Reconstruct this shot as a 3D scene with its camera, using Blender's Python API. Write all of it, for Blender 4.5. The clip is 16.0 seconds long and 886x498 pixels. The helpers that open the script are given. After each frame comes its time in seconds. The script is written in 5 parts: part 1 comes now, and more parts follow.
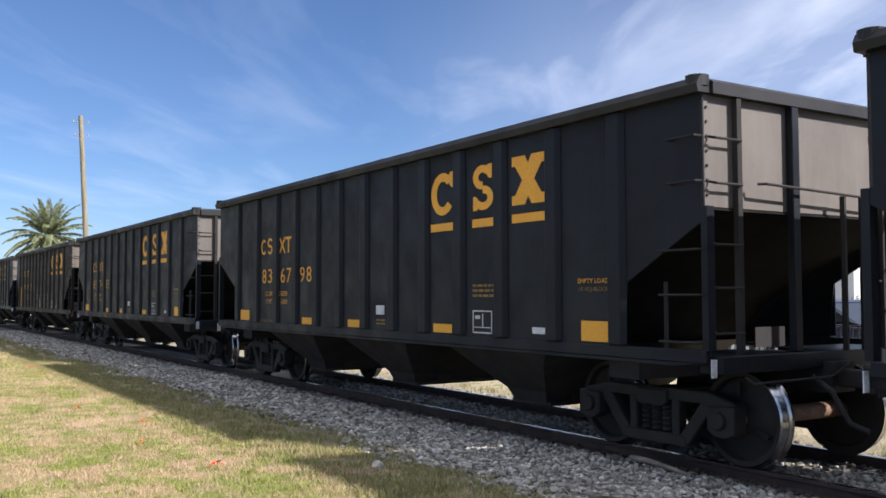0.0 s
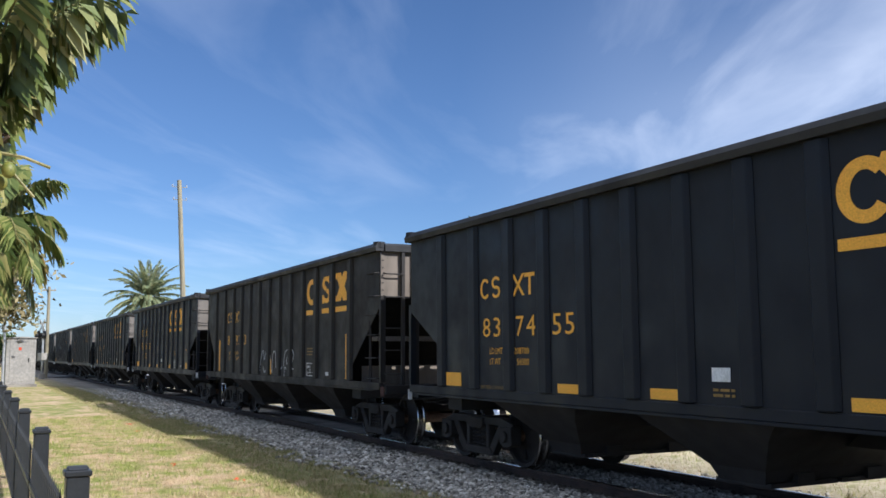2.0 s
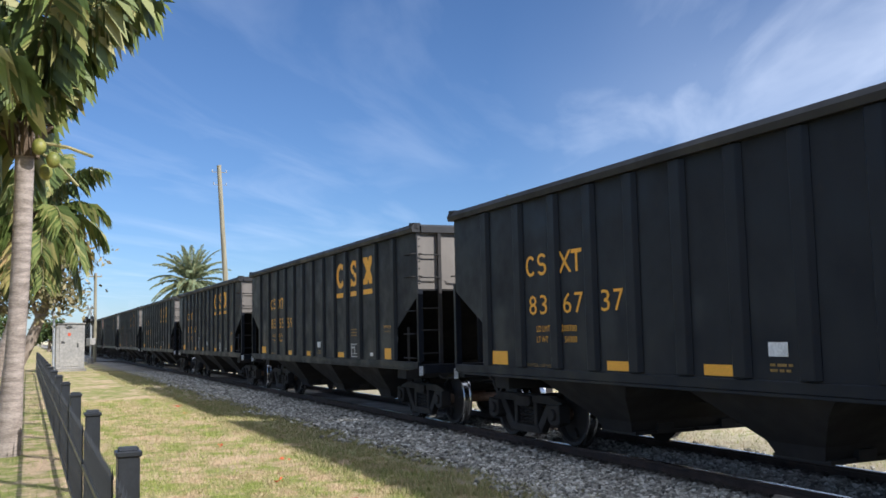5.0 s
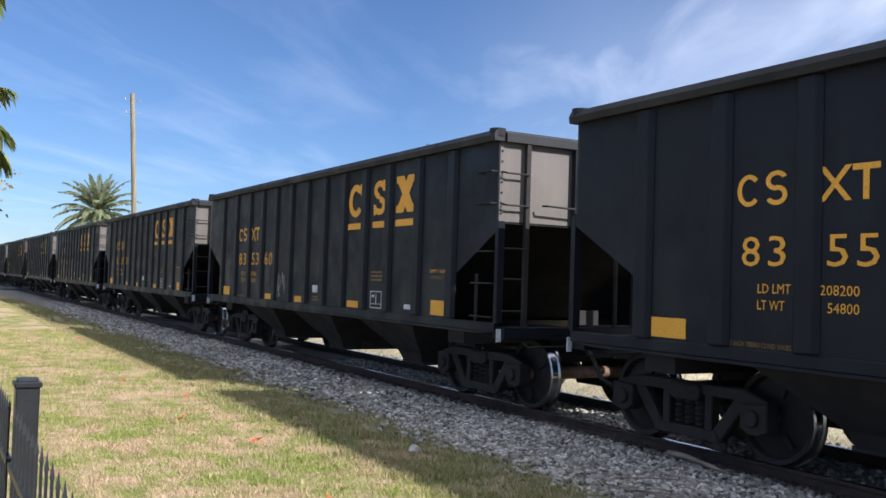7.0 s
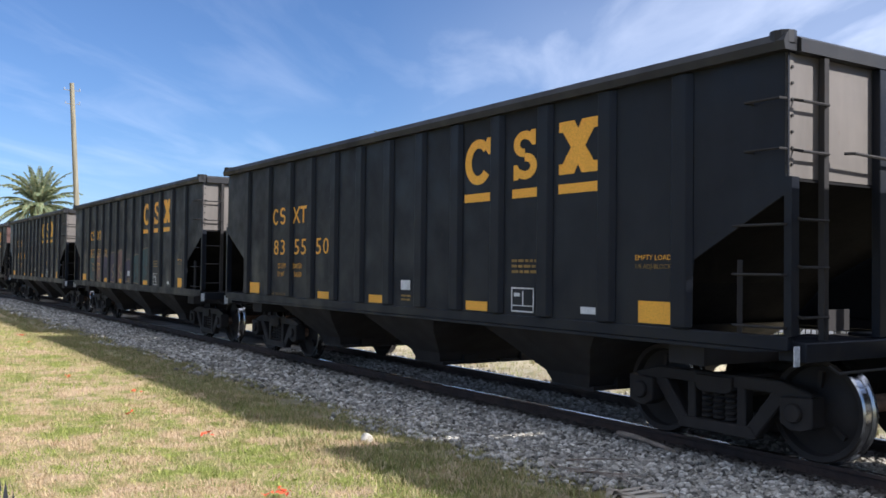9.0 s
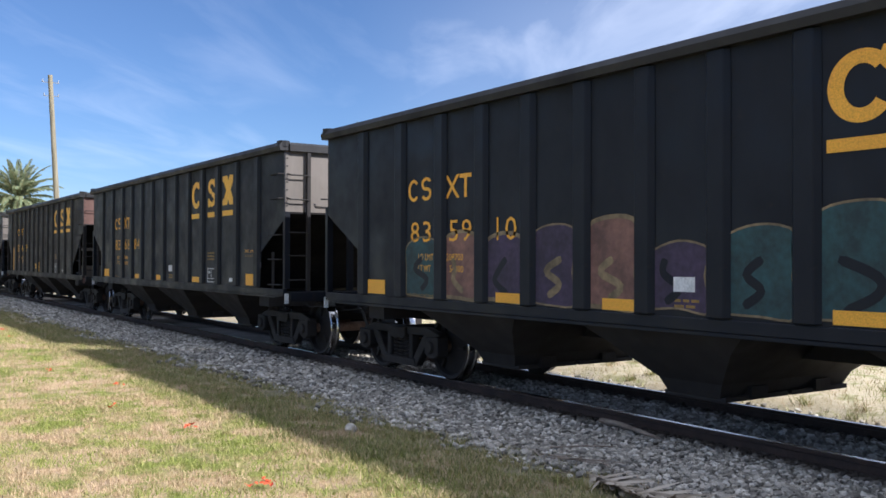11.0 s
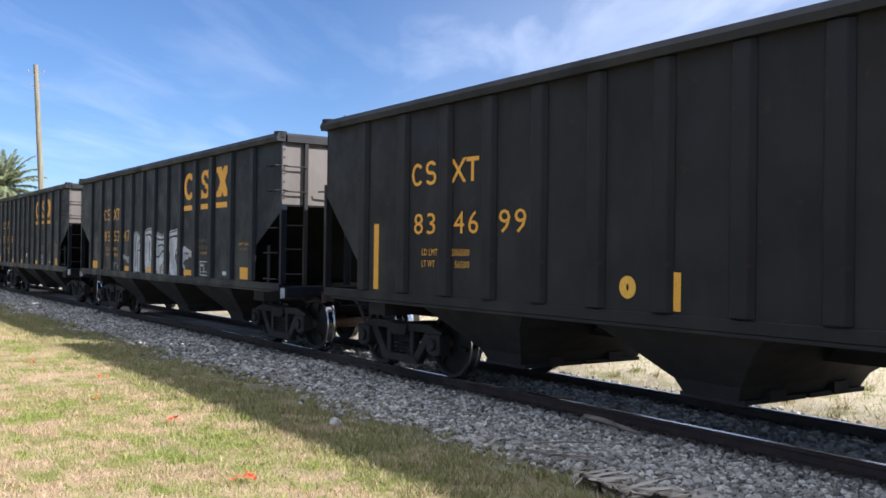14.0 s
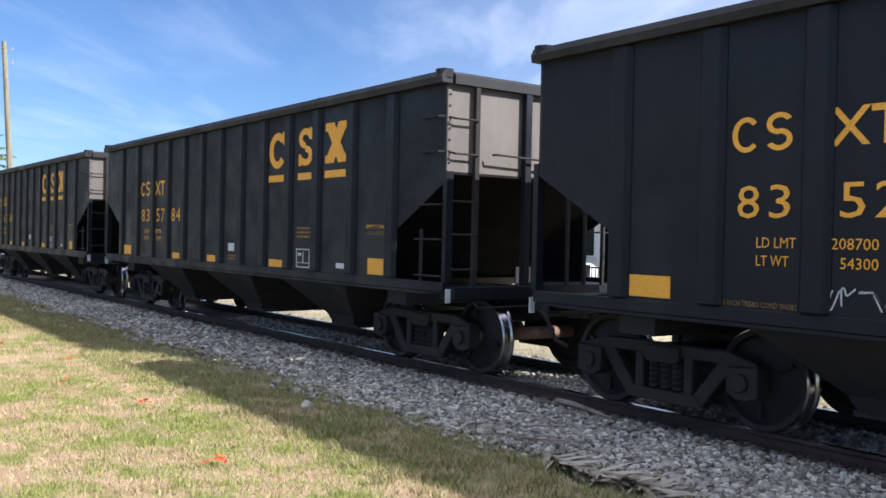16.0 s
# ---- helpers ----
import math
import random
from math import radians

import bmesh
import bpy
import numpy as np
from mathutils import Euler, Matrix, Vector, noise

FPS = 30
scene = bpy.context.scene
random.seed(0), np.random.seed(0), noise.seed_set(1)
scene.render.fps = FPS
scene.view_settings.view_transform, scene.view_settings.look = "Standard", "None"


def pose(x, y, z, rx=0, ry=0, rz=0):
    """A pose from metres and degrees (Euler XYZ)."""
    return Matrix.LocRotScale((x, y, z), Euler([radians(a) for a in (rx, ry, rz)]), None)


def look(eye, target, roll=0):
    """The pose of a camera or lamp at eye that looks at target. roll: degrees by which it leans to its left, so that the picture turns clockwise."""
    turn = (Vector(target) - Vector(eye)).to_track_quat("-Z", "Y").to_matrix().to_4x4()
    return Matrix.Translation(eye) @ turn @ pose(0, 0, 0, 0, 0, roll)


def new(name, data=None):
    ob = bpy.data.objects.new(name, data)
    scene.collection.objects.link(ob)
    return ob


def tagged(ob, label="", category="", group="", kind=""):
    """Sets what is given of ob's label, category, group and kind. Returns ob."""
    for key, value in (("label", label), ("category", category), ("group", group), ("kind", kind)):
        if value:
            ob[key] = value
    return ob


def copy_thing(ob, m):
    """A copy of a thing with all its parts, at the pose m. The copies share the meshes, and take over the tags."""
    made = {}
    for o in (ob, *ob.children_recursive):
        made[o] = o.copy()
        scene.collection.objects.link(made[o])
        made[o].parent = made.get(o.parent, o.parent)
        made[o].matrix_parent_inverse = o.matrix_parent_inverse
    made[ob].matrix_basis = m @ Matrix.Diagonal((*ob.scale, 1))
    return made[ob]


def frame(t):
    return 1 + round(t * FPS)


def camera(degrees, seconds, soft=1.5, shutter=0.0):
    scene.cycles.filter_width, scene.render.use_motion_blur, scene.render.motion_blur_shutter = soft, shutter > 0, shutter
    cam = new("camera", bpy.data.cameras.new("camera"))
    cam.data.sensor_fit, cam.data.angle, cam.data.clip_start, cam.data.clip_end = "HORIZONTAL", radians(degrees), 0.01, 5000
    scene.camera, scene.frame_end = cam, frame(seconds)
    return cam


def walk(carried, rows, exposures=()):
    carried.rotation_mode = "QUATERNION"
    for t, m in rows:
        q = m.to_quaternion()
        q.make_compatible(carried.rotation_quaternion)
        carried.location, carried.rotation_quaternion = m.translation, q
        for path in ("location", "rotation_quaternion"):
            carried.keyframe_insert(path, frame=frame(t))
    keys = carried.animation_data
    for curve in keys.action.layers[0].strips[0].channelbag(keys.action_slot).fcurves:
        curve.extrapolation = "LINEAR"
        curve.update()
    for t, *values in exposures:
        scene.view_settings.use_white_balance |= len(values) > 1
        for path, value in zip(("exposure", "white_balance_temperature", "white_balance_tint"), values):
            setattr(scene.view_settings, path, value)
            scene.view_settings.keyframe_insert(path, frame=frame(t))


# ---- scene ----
LENS = 51.32
PATH = [
    (0, pose(-0.020, -0.001, 1.596, 92.84, 0.16, 57.67)),
    (0.5, pose(-0.027, 0.016, 1.589, 93.22, 0.20, 59.30)),
    (1, pose(-0.031, 0.015, 1.587, 94.14, 0.30, 60.94)),
    (1.5, pose(-0.046, 0.002, 1.602, 95.36, 0.36, 62.35)),
    (2, pose(-0.049, -0.001, 1.603, 96.42, 0.33, 63.13)),
    (2.5, pose(-0.021, 0.009, 1.593, 96.73, 0.74, 64.51)),
    (3, pose(-0.006, 0.013, 1.594, 96.28, 1.89, 65.52)),
    (3.5, pose(0.005, 0.016, 1.604, 95.81, 2.09, 65.32)),
    (4, pose(0.042, 0.005, 1.604, 95.36, 2.02, 65.56)),
    (4.5, pose(0.025, -0.002, 1.604, 95.29, 1.45, 65.90)),
    (7, pose(-0.004, -0.025, 1.603, 91.97, -1.83, 60.19)),
    (7.5, pose(0.007, -0.024, 1.612, 91.43, -1.47, 56.62)),
    (8, pose(0.002, -0.024, 1.605, 91.51, -1.12, 56.21)),
    (8.5, pose(-0.005, -0.022, 1.600, 91.54, -0.83, 56.76)),
    (9, pose(-0.001, -0.007, 1.609, 91.21, -0.65, 57.14)),
    (9.5, pose(-0.001, -0.010, 1.603, 91.12, -0.90, 56.86)),
    (12, pose(0.018, 0.002, 1.599, 90.43, 0.27, 55.59)),
    (12.5, pose(0.023, -0.007, 1.603, 90.64, -0.00, 55.33)),
    (13, pose(0.018, 0.010, 1.603, 90.68, -0.21, 55.26)),
    (13.5, pose(0.014, 0.013, 1.615, 90.42, -0.16, 55.36)),
    (14, pose(0.009, 0.002, 1.602, 90.32, -0.73, 55.29)),
    (14.5, pose(0.006, 0.005, 1.594, 89.89, -0.60, 55.26)),
    (15, pose(0.017, -0.000, 1.601, 89.35, -0.77, 55.22)),
    (15.5, pose(0.012, 0.001, 1.603, 89.29, -1.16, 54.64)),
    (16, pose(0.002, 0.012, 1.604, 89.33, -1.23, 53.67)),
]
TRAIN = [(0, -116.49), (0.5, -111.62), (1, -106.80), (1.5, -102.00), (2, -97.20), (2.5, -92.44), (3, -87.63), (3.5, -82.85), (4, -78.03), (4.5, -73.16), (7, -48.64), (7.5, -43.87), (8, -39.05), (8.5, -34.13), (9, -29.29), (9.5, -24.43), (12, -0.05), (12.5, 4.87), (13, 9.71), (13.5, 14.48), (14, 19.30), (14.5, 24.10), (15, 29.00), (15.5, 33.86), (16, 38.78)]

cam = camera(LENS, 16.0, soft=1.6)
walk(cam, PATH, [(0, 0.78, 5900, 17), (2, 0.68, 5650, 13), (4.5, 0.66, 5650, 12), (7, 0.76, 5700, 15), (9.5, 0.80, 5700, 15), (12, 0.84, 5700, 16), (16, 0.98, 5700, 15)])

# ---------------------------------------------------------------- light
SUN_TO = Vector((1.6, 1.0, 1.3)).normalized()
sun = new("sun", bpy.data.lights.new("sun", "SUN"))
sun.data.energy, sun.data.angle, sun.data.color = 4.3, radians(0.53), (1.0, 0.93, 0.80)
sun.matrix_world = look(SUN_TO * 100, (0, 0, 0))

world = bpy.data.worlds.new("sky")
scene.world = world
world.use_nodes = True
wn, wl = world.node_tree.nodes, world.node_tree.links
sky = wn.new("ShaderNodeTexSky")
sky.sky_type, sky.sun_disc = "NISHITA", False
sky.sun_elevation = math.asin(SUN_TO.z)
sky.sun_rotation = math.atan2(SUN_TO.x, SUN_TO.y)
sky.air_density, sky.dust_density, sky.ozone_density = 0.85, 0.35, 5.0


def node(tree, kind, **sets):
    n = tree.nodes.new("ShaderNode" + kind)
    for key, value in sets.items():
        if key in n.inputs:
            n.inputs[key].default_value = value
    return n


def ramp(tree, fac, stops):
    r = tree.nodes.new("ShaderNodeValToRGB")
    while len(r.color_ramp.elements) < len(stops):
        r.color_ramp.elements.new(0.5)
    for el, (at, col) in zip(r.color_ramp.elements, stops):
        el.position, el.color = at, (*col, 1) if len(col) == 3 else (col[0], col[0], col[0], 1)
    tree.links.new(fac, r.inputs[0])
    return r.outputs[0]


def blend(tree, fac, a, b, how="MIX"):
    m = tree.nodes.new("ShaderNodeMix")
    m.data_type, m.blend_type = "RGBA", how
    for slot, v in ((0, fac), (6, a), (7, b)):
        if isinstance(v, (int, float)):
            m.inputs[slot].default_value = v
        elif isinstance(v, tuple):
            m.inputs[slot].default_value = (*v, 1)
        else:
            tree.links.new(v, m.inputs[slot])
    return m.outputs[2]


# thin cirrus over the blue: long streaks on a flat layer high above
wt_ = world.node_tree
tc = wn.new("ShaderNodeTexCoord")
sep = wn.new("ShaderNodeSeparateXYZ")
wl.new(tc.outputs["Generated"], sep.inputs[0])
zmax = wn.new("ShaderNodeMath"); zmax.operation = "MAXIMUM"; zmax.inputs[1].default_value = 0.04
wl.new(sep.outputs[2], zmax.inputs[0])
div = wn.new("ShaderNodeVectorMath"); div.operation = "DIVIDE"
comb = wn.new("ShaderNodeCombineXYZ")
for k in range(3):
    wl.new(zmax.outputs[0], comb.inputs[k])
wl.new(tc.outputs["Generated"], div.inputs[0]); wl.new(comb.outputs[0], div.inputs[1])
turn = wn.new("ShaderNodeMapping")
turn.inputs["Rotation"].default_value = (0, 0, radians(33))
wl.new(div.outputs[0], turn.inputs[0])
mp = wn.new("ShaderNodeMapping")
mp.inputs["Scale"].default_value = (0.42, 1.5, 1.0)
mp.inputs["Location"].default_value = (4.1, 1.9, 0)
wl.new(turn.outputs[0], mp.inputs[0])
n1 = node(wt_, "TexNoise", Scale=1.0, Detail=6.0, Roughness=0.54, Distortion=0.5)
n2 = node(wt_, "TexNoise", Scale=0.45, Detail=2.0, Roughness=0.5)
for n in (n1, n2):
    wl.new(mp.outputs[0], n.inputs["Vector"])
c1 = ramp(wt_, n1.outputs[0], [(0.46, (0,)), (0.86, (1,))])
c2 = ramp(wt_, n2.outputs[0], [(0.36, (0.12,)), (0.60, (1,))])
# the cloud bank thins out towards the west
half = wn.new("ShaderNodeMath"); half.operation = "MULTIPLY_ADD"
half.inputs[1].default_value, half.inputs[2].default_value = 0.5, 0.5
wl.new(sep.outputs[0], half.inputs[0])
bank = ramp(wt_, half.outputs[0], [(0.03, (0.22,)), (0.22, (0.9,))])
cover = blend(wt_, 1.0, c1, c2, "MULTIPLY")
cover2 = blend(wt_, 1.0, cover, bank, "MULTIPLY")
# thin high haze towards the sun's side
haze = ramp(wt_, sep.outputs[1], [(0.45, (0,)), (0.98, (0.42,))])
haze2 = blend(wt_, 1.0, haze, c2, "MULTIPLY")
cover2 = blend(wt_, 1.0, cover2, haze2, "SCREEN")
# a bright cirrus sheet added over the unseen zenith to fill the shade
zenith_fill = ramp(wt_, sep.outputs[2], [(0.40, (0,)), (0.68, (0.8,))])
cover2 = blend(wt_, 1.0, cover2, zenith_fill, "LIGHTEN")
clouds = blend(wt_, cover2, sky.outputs[0], (10.5, 10.7, 11.0))
bg = wn["Background"]
bg.inputs[1].default_value = 0.070
wl.new(clouds, bg.inputs[0])

# ---------------------------------------------------------------- materials
def material(name, rough=0.6, metal=0.0, spec=0.5):
    m = bpy.data.materials.new(name)
    m.use_nodes = True
    t = m.node_tree
    b = t.nodes["Principled BSDF"]
    b.inputs["Roughness"].default_value, b.inputs["Metallic"].default_value = rough, metal
    b.inputs["Specular IOR Level"].default_value = spec
    return m, t, b


def coords(t, scale=(1, 1, 1), space="Object"):
    c = t.nodes.new("ShaderNodeTexCoord")
    mp = t.nodes.new("ShaderNodeMapping")
    mp.inputs["Scale"].default_value = scale
    t.links.new(c.outputs[space], mp.inputs[0])
    return mp.outputs[0]


def noisy(t, vec, scale, detail=4.0, rough=0.55):
    n = node(t, "TexNoise", Scale=scale, Detail=detail, Roughness=rough)
    t.links.new(vec, n.inputs["Vector"])
    return n.outputs[0]


def relief(t, b, height, strength=0.3, dist=0.01):
    bump = node(t, "Bump", Strength=strength, Distance=dist)
    t.links.new(height, bump.inputs["Height"])
    t.links.new(bump.outputs[0], b.inputs["Normal"])


def rail_grease(t):
    """The oily brown stain on the stones along each rail."""
    c = t.nodes.new("ShaderNodeTexCoord")
    sp = t.nodes.new("ShaderNodeSeparateXYZ")
    t.links.new(c.outputs["Object"], sp.inputs[0])
    last = sp.outputs[1]
    for how, value in (("SUBTRACT", 7.86), ("ABSOLUTE", 0), ("SUBTRACT", 0.78), ("ABSOLUTE", 0)):
        n = t.nodes.new("ShaderNodeMath")
        n.operation, n.inputs[1].default_value = how, value
        t.links.new(last, n.inputs[0])
        last = n.outputs[0]
    wob = t.nodes.new("ShaderNodeMath")
    wob.operation = "MULTIPLY_ADD"
    t.links.new(noisy(t, c.outputs["Object"], 5.0, 5.0, 0.65), wob.inputs[0])
    wob.inputs[1].default_value = 0.35
    t.links.new(last, wob.inputs[2])
    return ramp(t, wob.outputs[0], [(0.36, (0.95,)), (0.58, (0,))])


def two_tone(name, dark, light, scale=3.0, fine=30.0, rough=0.6, metal=0.0, bump=0.2, dist=0.005, stretch=(1, 1, 1), spec=0.5, per_object=0.0, greasy=False):
    m, t, b = material(name, rough, metal, spec)
    v = coords(t, stretch)
    big, small = noisy(t, v, scale), noisy(t, v, fine, 3.0)
    col = ramp(t, big, [(0.33, dark), (0.67, light)])
    grain = ramp(t, small, [(0.25, (0.72,)), (0.75, (1.18,))])
    col = blend(t, 1.0, col, grain, "MULTIPLY")
    if per_object:
        info = t.nodes.new("ShaderNodeObjectInfo")
        tone = ramp(t, info.outputs["Random"], [(0.0, (1 - per_object,)), (1.0, (1 + per_object,))])
        col = blend(t, 1.0, col, tone, "MULTIPLY")
    if greasy:
        col = blend(t, rail_grease(t), col, (0.035, 0.026, 0.02))
    t.links.new(col, b.inputs["Base Color"])
    relief(t, b, small, bump, dist)
    return m


def island(name, stops, rough=0.8, spec=0.3, big=None, fine=None, greasy=False):
    """Colour by each piece's own random number; big: a slow noise over the place that mixes towards a second colour."""
    m, t, b = material(name, rough, 0.0, spec)
    g = t.nodes.new("ShaderNodeNewGeometry")
    col = ramp(t, g.outputs["Random Per Island"], stops)
    if big:
        v = coords(t)
        patch = ramp(t, noisy(t, v, big[0], 3.0), [(big[1], (0,)), (big[2], (1,))])
        col2 = ramp(t, g.outputs["Random Per Island"], big[3])
        col = blend(t, patch, col, col2)
    if fine:
        v = coords(t)
        col = blend(t, 1.0, col, ramp(t, noisy(t, v, fine, 3.0), [(0.3, (0.7,)), (0.7, (1.25,))]), "MULTIPLY")
    if greasy:
        col = blend(t, rail_grease(t), col, (0.035, 0.026, 0.02))
    t.links.new(col, b.inputs["Base Color"])
    return m


def painted_steel(name, base, dust, rust, dust_amount=0.55, rough=0.42):
    """Old black paint: dull film of coal dust, streaks that run down, a little rust."""
    m, t, b = material(name, rough, 0.0, 0.22)
    v = coords(t)
    vs = coords(t, (1.0, 1.0, 0.16))
    film = ramp(t, noisy(t, v, 0.9, 5.0), [(0.3, (0,)), (0.72, (dust_amount,))])
    streak = ramp(t, noisy(t, vs, 7.0, 4.0), [(0.48, (0,)), (0.8, (0.6,))])
    spots = ramp(t, noisy(t, v, 5.5, 6.0, 0.7), [(0.62, (0,)), (0.75, (0.8,))])
    col = blend(t, film, base, dust)
    col = blend(t, streak, col, dust)
    col = blend(t, spots, col, rust)
    t.links.new(col, b.inputs["Base Color"])
    r = ramp(t, noisy(t, v, 2.2, 5.0), [(0.3, (rough - 0.1,)), (0.7, (rough + 0.22,))])
    t.links.new(r, b.inputs["Roughness"])
    relief(t, b, noisy(t, v, 1.3, 2.0), 0.14, 0.015)
    return m


M_BLACK = painted_steel("black_car_paint", (0.0076, 0.0096, 0.0150), (0.0135, 0.0155, 0.0205), (0.024, 0.019, 0.016))
M_BROWN = painted_steel("brownish_black_car_paint", (0.0125, 0.0115, 0.0120), (0.026, 0.0235, 0.022), (0.07, 0.035, 0.02), 0.8, 0.5)
# End plates: dusty, with the sun they face put into a pale grey.
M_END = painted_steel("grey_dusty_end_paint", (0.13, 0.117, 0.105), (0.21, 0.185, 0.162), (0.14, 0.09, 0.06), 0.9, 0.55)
M_ENDRED = painted_steel("rusty_end_paint", (0.09, 0.05, 0.042), (0.17, 0.10, 0.085), (0.12, 0.04, 0.025), 0.9, 0.6)
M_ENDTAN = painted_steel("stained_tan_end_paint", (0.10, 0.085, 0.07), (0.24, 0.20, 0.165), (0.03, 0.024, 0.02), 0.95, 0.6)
# Top beam: dusty paint, made lighter than the sides for the sun on it.
M_CHORD = painted_steel("dusty_top_chord", (0.017, 0.017, 0.0185), (0.038, 0.037, 0.037), (0.05, 0.033, 0.024), 0.9, 0.5)
M_UNDER = painted_steel("sooty_underframe", (0.024, 0.023, 0.023), (0.045, 0.040, 0.038), (0.05, 0.032, 0.022), 0.8, 0.7)
M_TRUCK = painted_steel("greasy_cast_steel", (0.022, 0.019, 0.018), (0.048, 0.041, 0.036), (0.06, 0.038, 0.025), 0.8, 0.6)
# Slope sheets: shade of the enclosed car end put into a matt black.
M_SLOPE_SHADE = two_tone("matt_soot_black", (0.010, 0.010, 0.0105), (0.019, 0.018, 0.0175), 2.0, 20, 0.95, spec=0.06)
M_TREAD, _t, _b = material("polished_wheel_tread", 0.22, 1.0)
_b.inputs["Base Color"].default_value = (0.55, 0.54, 0.53, 1)
M_AXLE = two_tone("rusty_axle", (0.16, 0.085, 0.05), (0.32, 0.20, 0.13), 6, 50, 0.75)
M_YELLOW = two_tone("yellow_marking_paint", (0.80, 0.385, 0.028), (0.88, 0.435, 0.035), 2, 70, 0.55, bump=0.05)
M_LEMON = two_tone("bright_yellow_marking_paint", (0.80, 0.43, 0.042), (0.88, 0.49, 0.055), 2, 70, 0.55, bump=0.05)
M_FADED = two_tone("faded_yellow_stencil", (0.16, 0.10, 0.02), (0.3, 0.18, 0.04), 6, 30, 0.6, bump=0.05)
M_WHITE = two_tone("white_decal", (0.55, 0.56, 0.56), (0.75, 0.76, 0.76), 8, 40, 0.5, bump=0.05)
M_SILVER = two_tone("silver_spray_paint", (0.30, 0.31, 0.33), (0.62, 0.63, 0.65), 2.4, 16, 0.45, bump=0.05)
M_PINK = two_tone("faded_red_brown_spray_paint", (0.10, 0.05, 0.04), (0.24, 0.12, 0.09), 3, 16, 0.6, bump=0.05)
M_TAN = two_tone("faded_tan_spray_paint", (0.10, 0.075, 0.04), (0.26, 0.19, 0.10), 4, 16, 0.6, bump=0.05)
M_PURPLE = two_tone("faded_purple_spray_paint", (0.022, 0.014, 0.034), (0.05, 0.03, 0.07), 4, 16, 0.6, bump=0.05)
M_TEAL = two_tone("faded_teal_spray_paint", (0.010, 0.03, 0.034), (0.02, 0.07, 0.075), 4, 16, 0.6, bump=0.05)
M_CHALK = two_tone("chalky_white_spray_paint", (0.36, 0.37, 0.38), (0.6, 0.61, 0.62), 8, 30, 0.7, bump=0.05)
M_ORANGE = two_tone("orange_stencil", (0.72, 0.24, 0.03), (0.85, 0.34, 0.06), 8, 40, 0.6, bump=0.05)
M_RAIL = two_tone("rusty_rail", (0.035, 0.022, 0.017), (0.075, 0.045, 0.032), 4, 40, 0.75)
M_RAILTOP, _t, _b = material("shiny_rail_head", 0.24, 1.0)
_b.inputs["Base Color"].default_value = (0.6, 0.58, 0.56, 1)
M_TIE = two_tone("weathered_wooden_tie", (0.06, 0.05, 0.042), (0.15, 0.125, 0.10), 5, 40, 0.9, stretch=(6, 1, 1), bump=0.5)
M_BALLAST = two_tone("crushed_stone_bed", (0.15, 0.135, 0.115), (0.34, 0.31, 0.265), 1.2, 34, 0.9, bump=1.0, dist=0.03, greasy=True)
M_STONES = island("crushed_stones", [(0.0, (0.11, 0.10, 0.085)), (0.35, (0.27, 0.25, 0.21)), (0.75, (0.43, 0.395, 0.335)), (1.0, (0.66, 0.62, 0.54))], 0.85, 0.3, fine=60, greasy=True)
M_STONE1 = two_tone("single_crushed_stone", (0.22, 0.20, 0.165), (0.46, 0.42, 0.355), 12, 60, 0.85, per_object=0.35)
M_FENCE = two_tone("black_fence_paint", (0.012, 0.013, 0.015), (0.022, 0.024, 0.027), 5, 60, 0.4, bump=0.1)
M_POLE = two_tone("weathered_wooden_pole", (0.19, 0.165, 0.11), (0.31, 0.275, 0.19), 2, 30, 0.9, stretch=(4, 4, 0.3), bump=0.4)
M_BARK = two_tone("grey_palm_bark", (0.20, 0.16, 0.13), (0.40, 0.33, 0.28), 3, 24, 0.9, stretch=(1, 1, 5), bump=0.6, dist=0.02)
M_TREEBARK = two_tone("pale_tree_bark", (0.20, 0.155, 0.12), (0.38, 0.31, 0.25), 2, 18, 0.9, stretch=(2, 2, 0.6), bump=0.6, dist=0.02)
M_FROND = island("green_palm_leaflets", [(0.0, (0.055, 0.085, 0.02)), (0.5, (0.13, 0.165, 0.04)), (0.85, (0.24, 0.245, 0.075)), (1.0, (0.36, 0.31, 0.12))], 0.45, 0.4)
M_FRONDOLD = island("yellowing_palm_leaflets", [(0.0, (0.15, 0.155, 0.04)), (0.5, (0.30, 0.26, 0.085)), (1.0, (0.44, 0.29, 0.13))], 0.55, 0.3)
M_DATE = island("blue_green_palm_leaflets", [(0.0, (0.13, 0.17, 0.09)), (0.6, (0.24, 0.28, 0.15)), (1.0, (0.36, 0.36, 0.20))], 0.55, 0.3)
M_RACHIS = two_tone("leaf_stem", (0.16, 0.15, 0.05), (0.34, 0.28, 0.12), 4, 30, 0.6)
M_HUSK = two_tone("coconut_husk", (0.14, 0.16, 0.03), (0.32, 0.28, 0.06), 5, 30, 0.55)
M_FIBRE = two_tone("brown_palm_fibre", (0.06, 0.04, 0.025), (0.16, 0.11, 0.07), 6, 40, 0.95, bump=0.6)
M_LEAF = island("olive_brown_leaves", [(0.0, (0.07, 0.075, 0.028)), (0.5, (0.17, 0.145, 0.065)), (0.8, (0.26, 0.21, 0.105)), (1.0, (0.36, 0.30, 0.16))], 0.7, 0.3)
M_LEAFG = island("dark_green_leaves", [(0.0, (0.025, 0.045, 0.014)), (0.6, (0.06, 0.09, 0.025)), (1.0, (0.11, 0.14, 0.04))], 0.6, 0.3)
M_DEAD = island("dead_palm_leaf", [(0.0, (0.22, 0.18, 0.13)), (1.0, (0.46, 0.40, 0.32))], 0.85, 0.2)
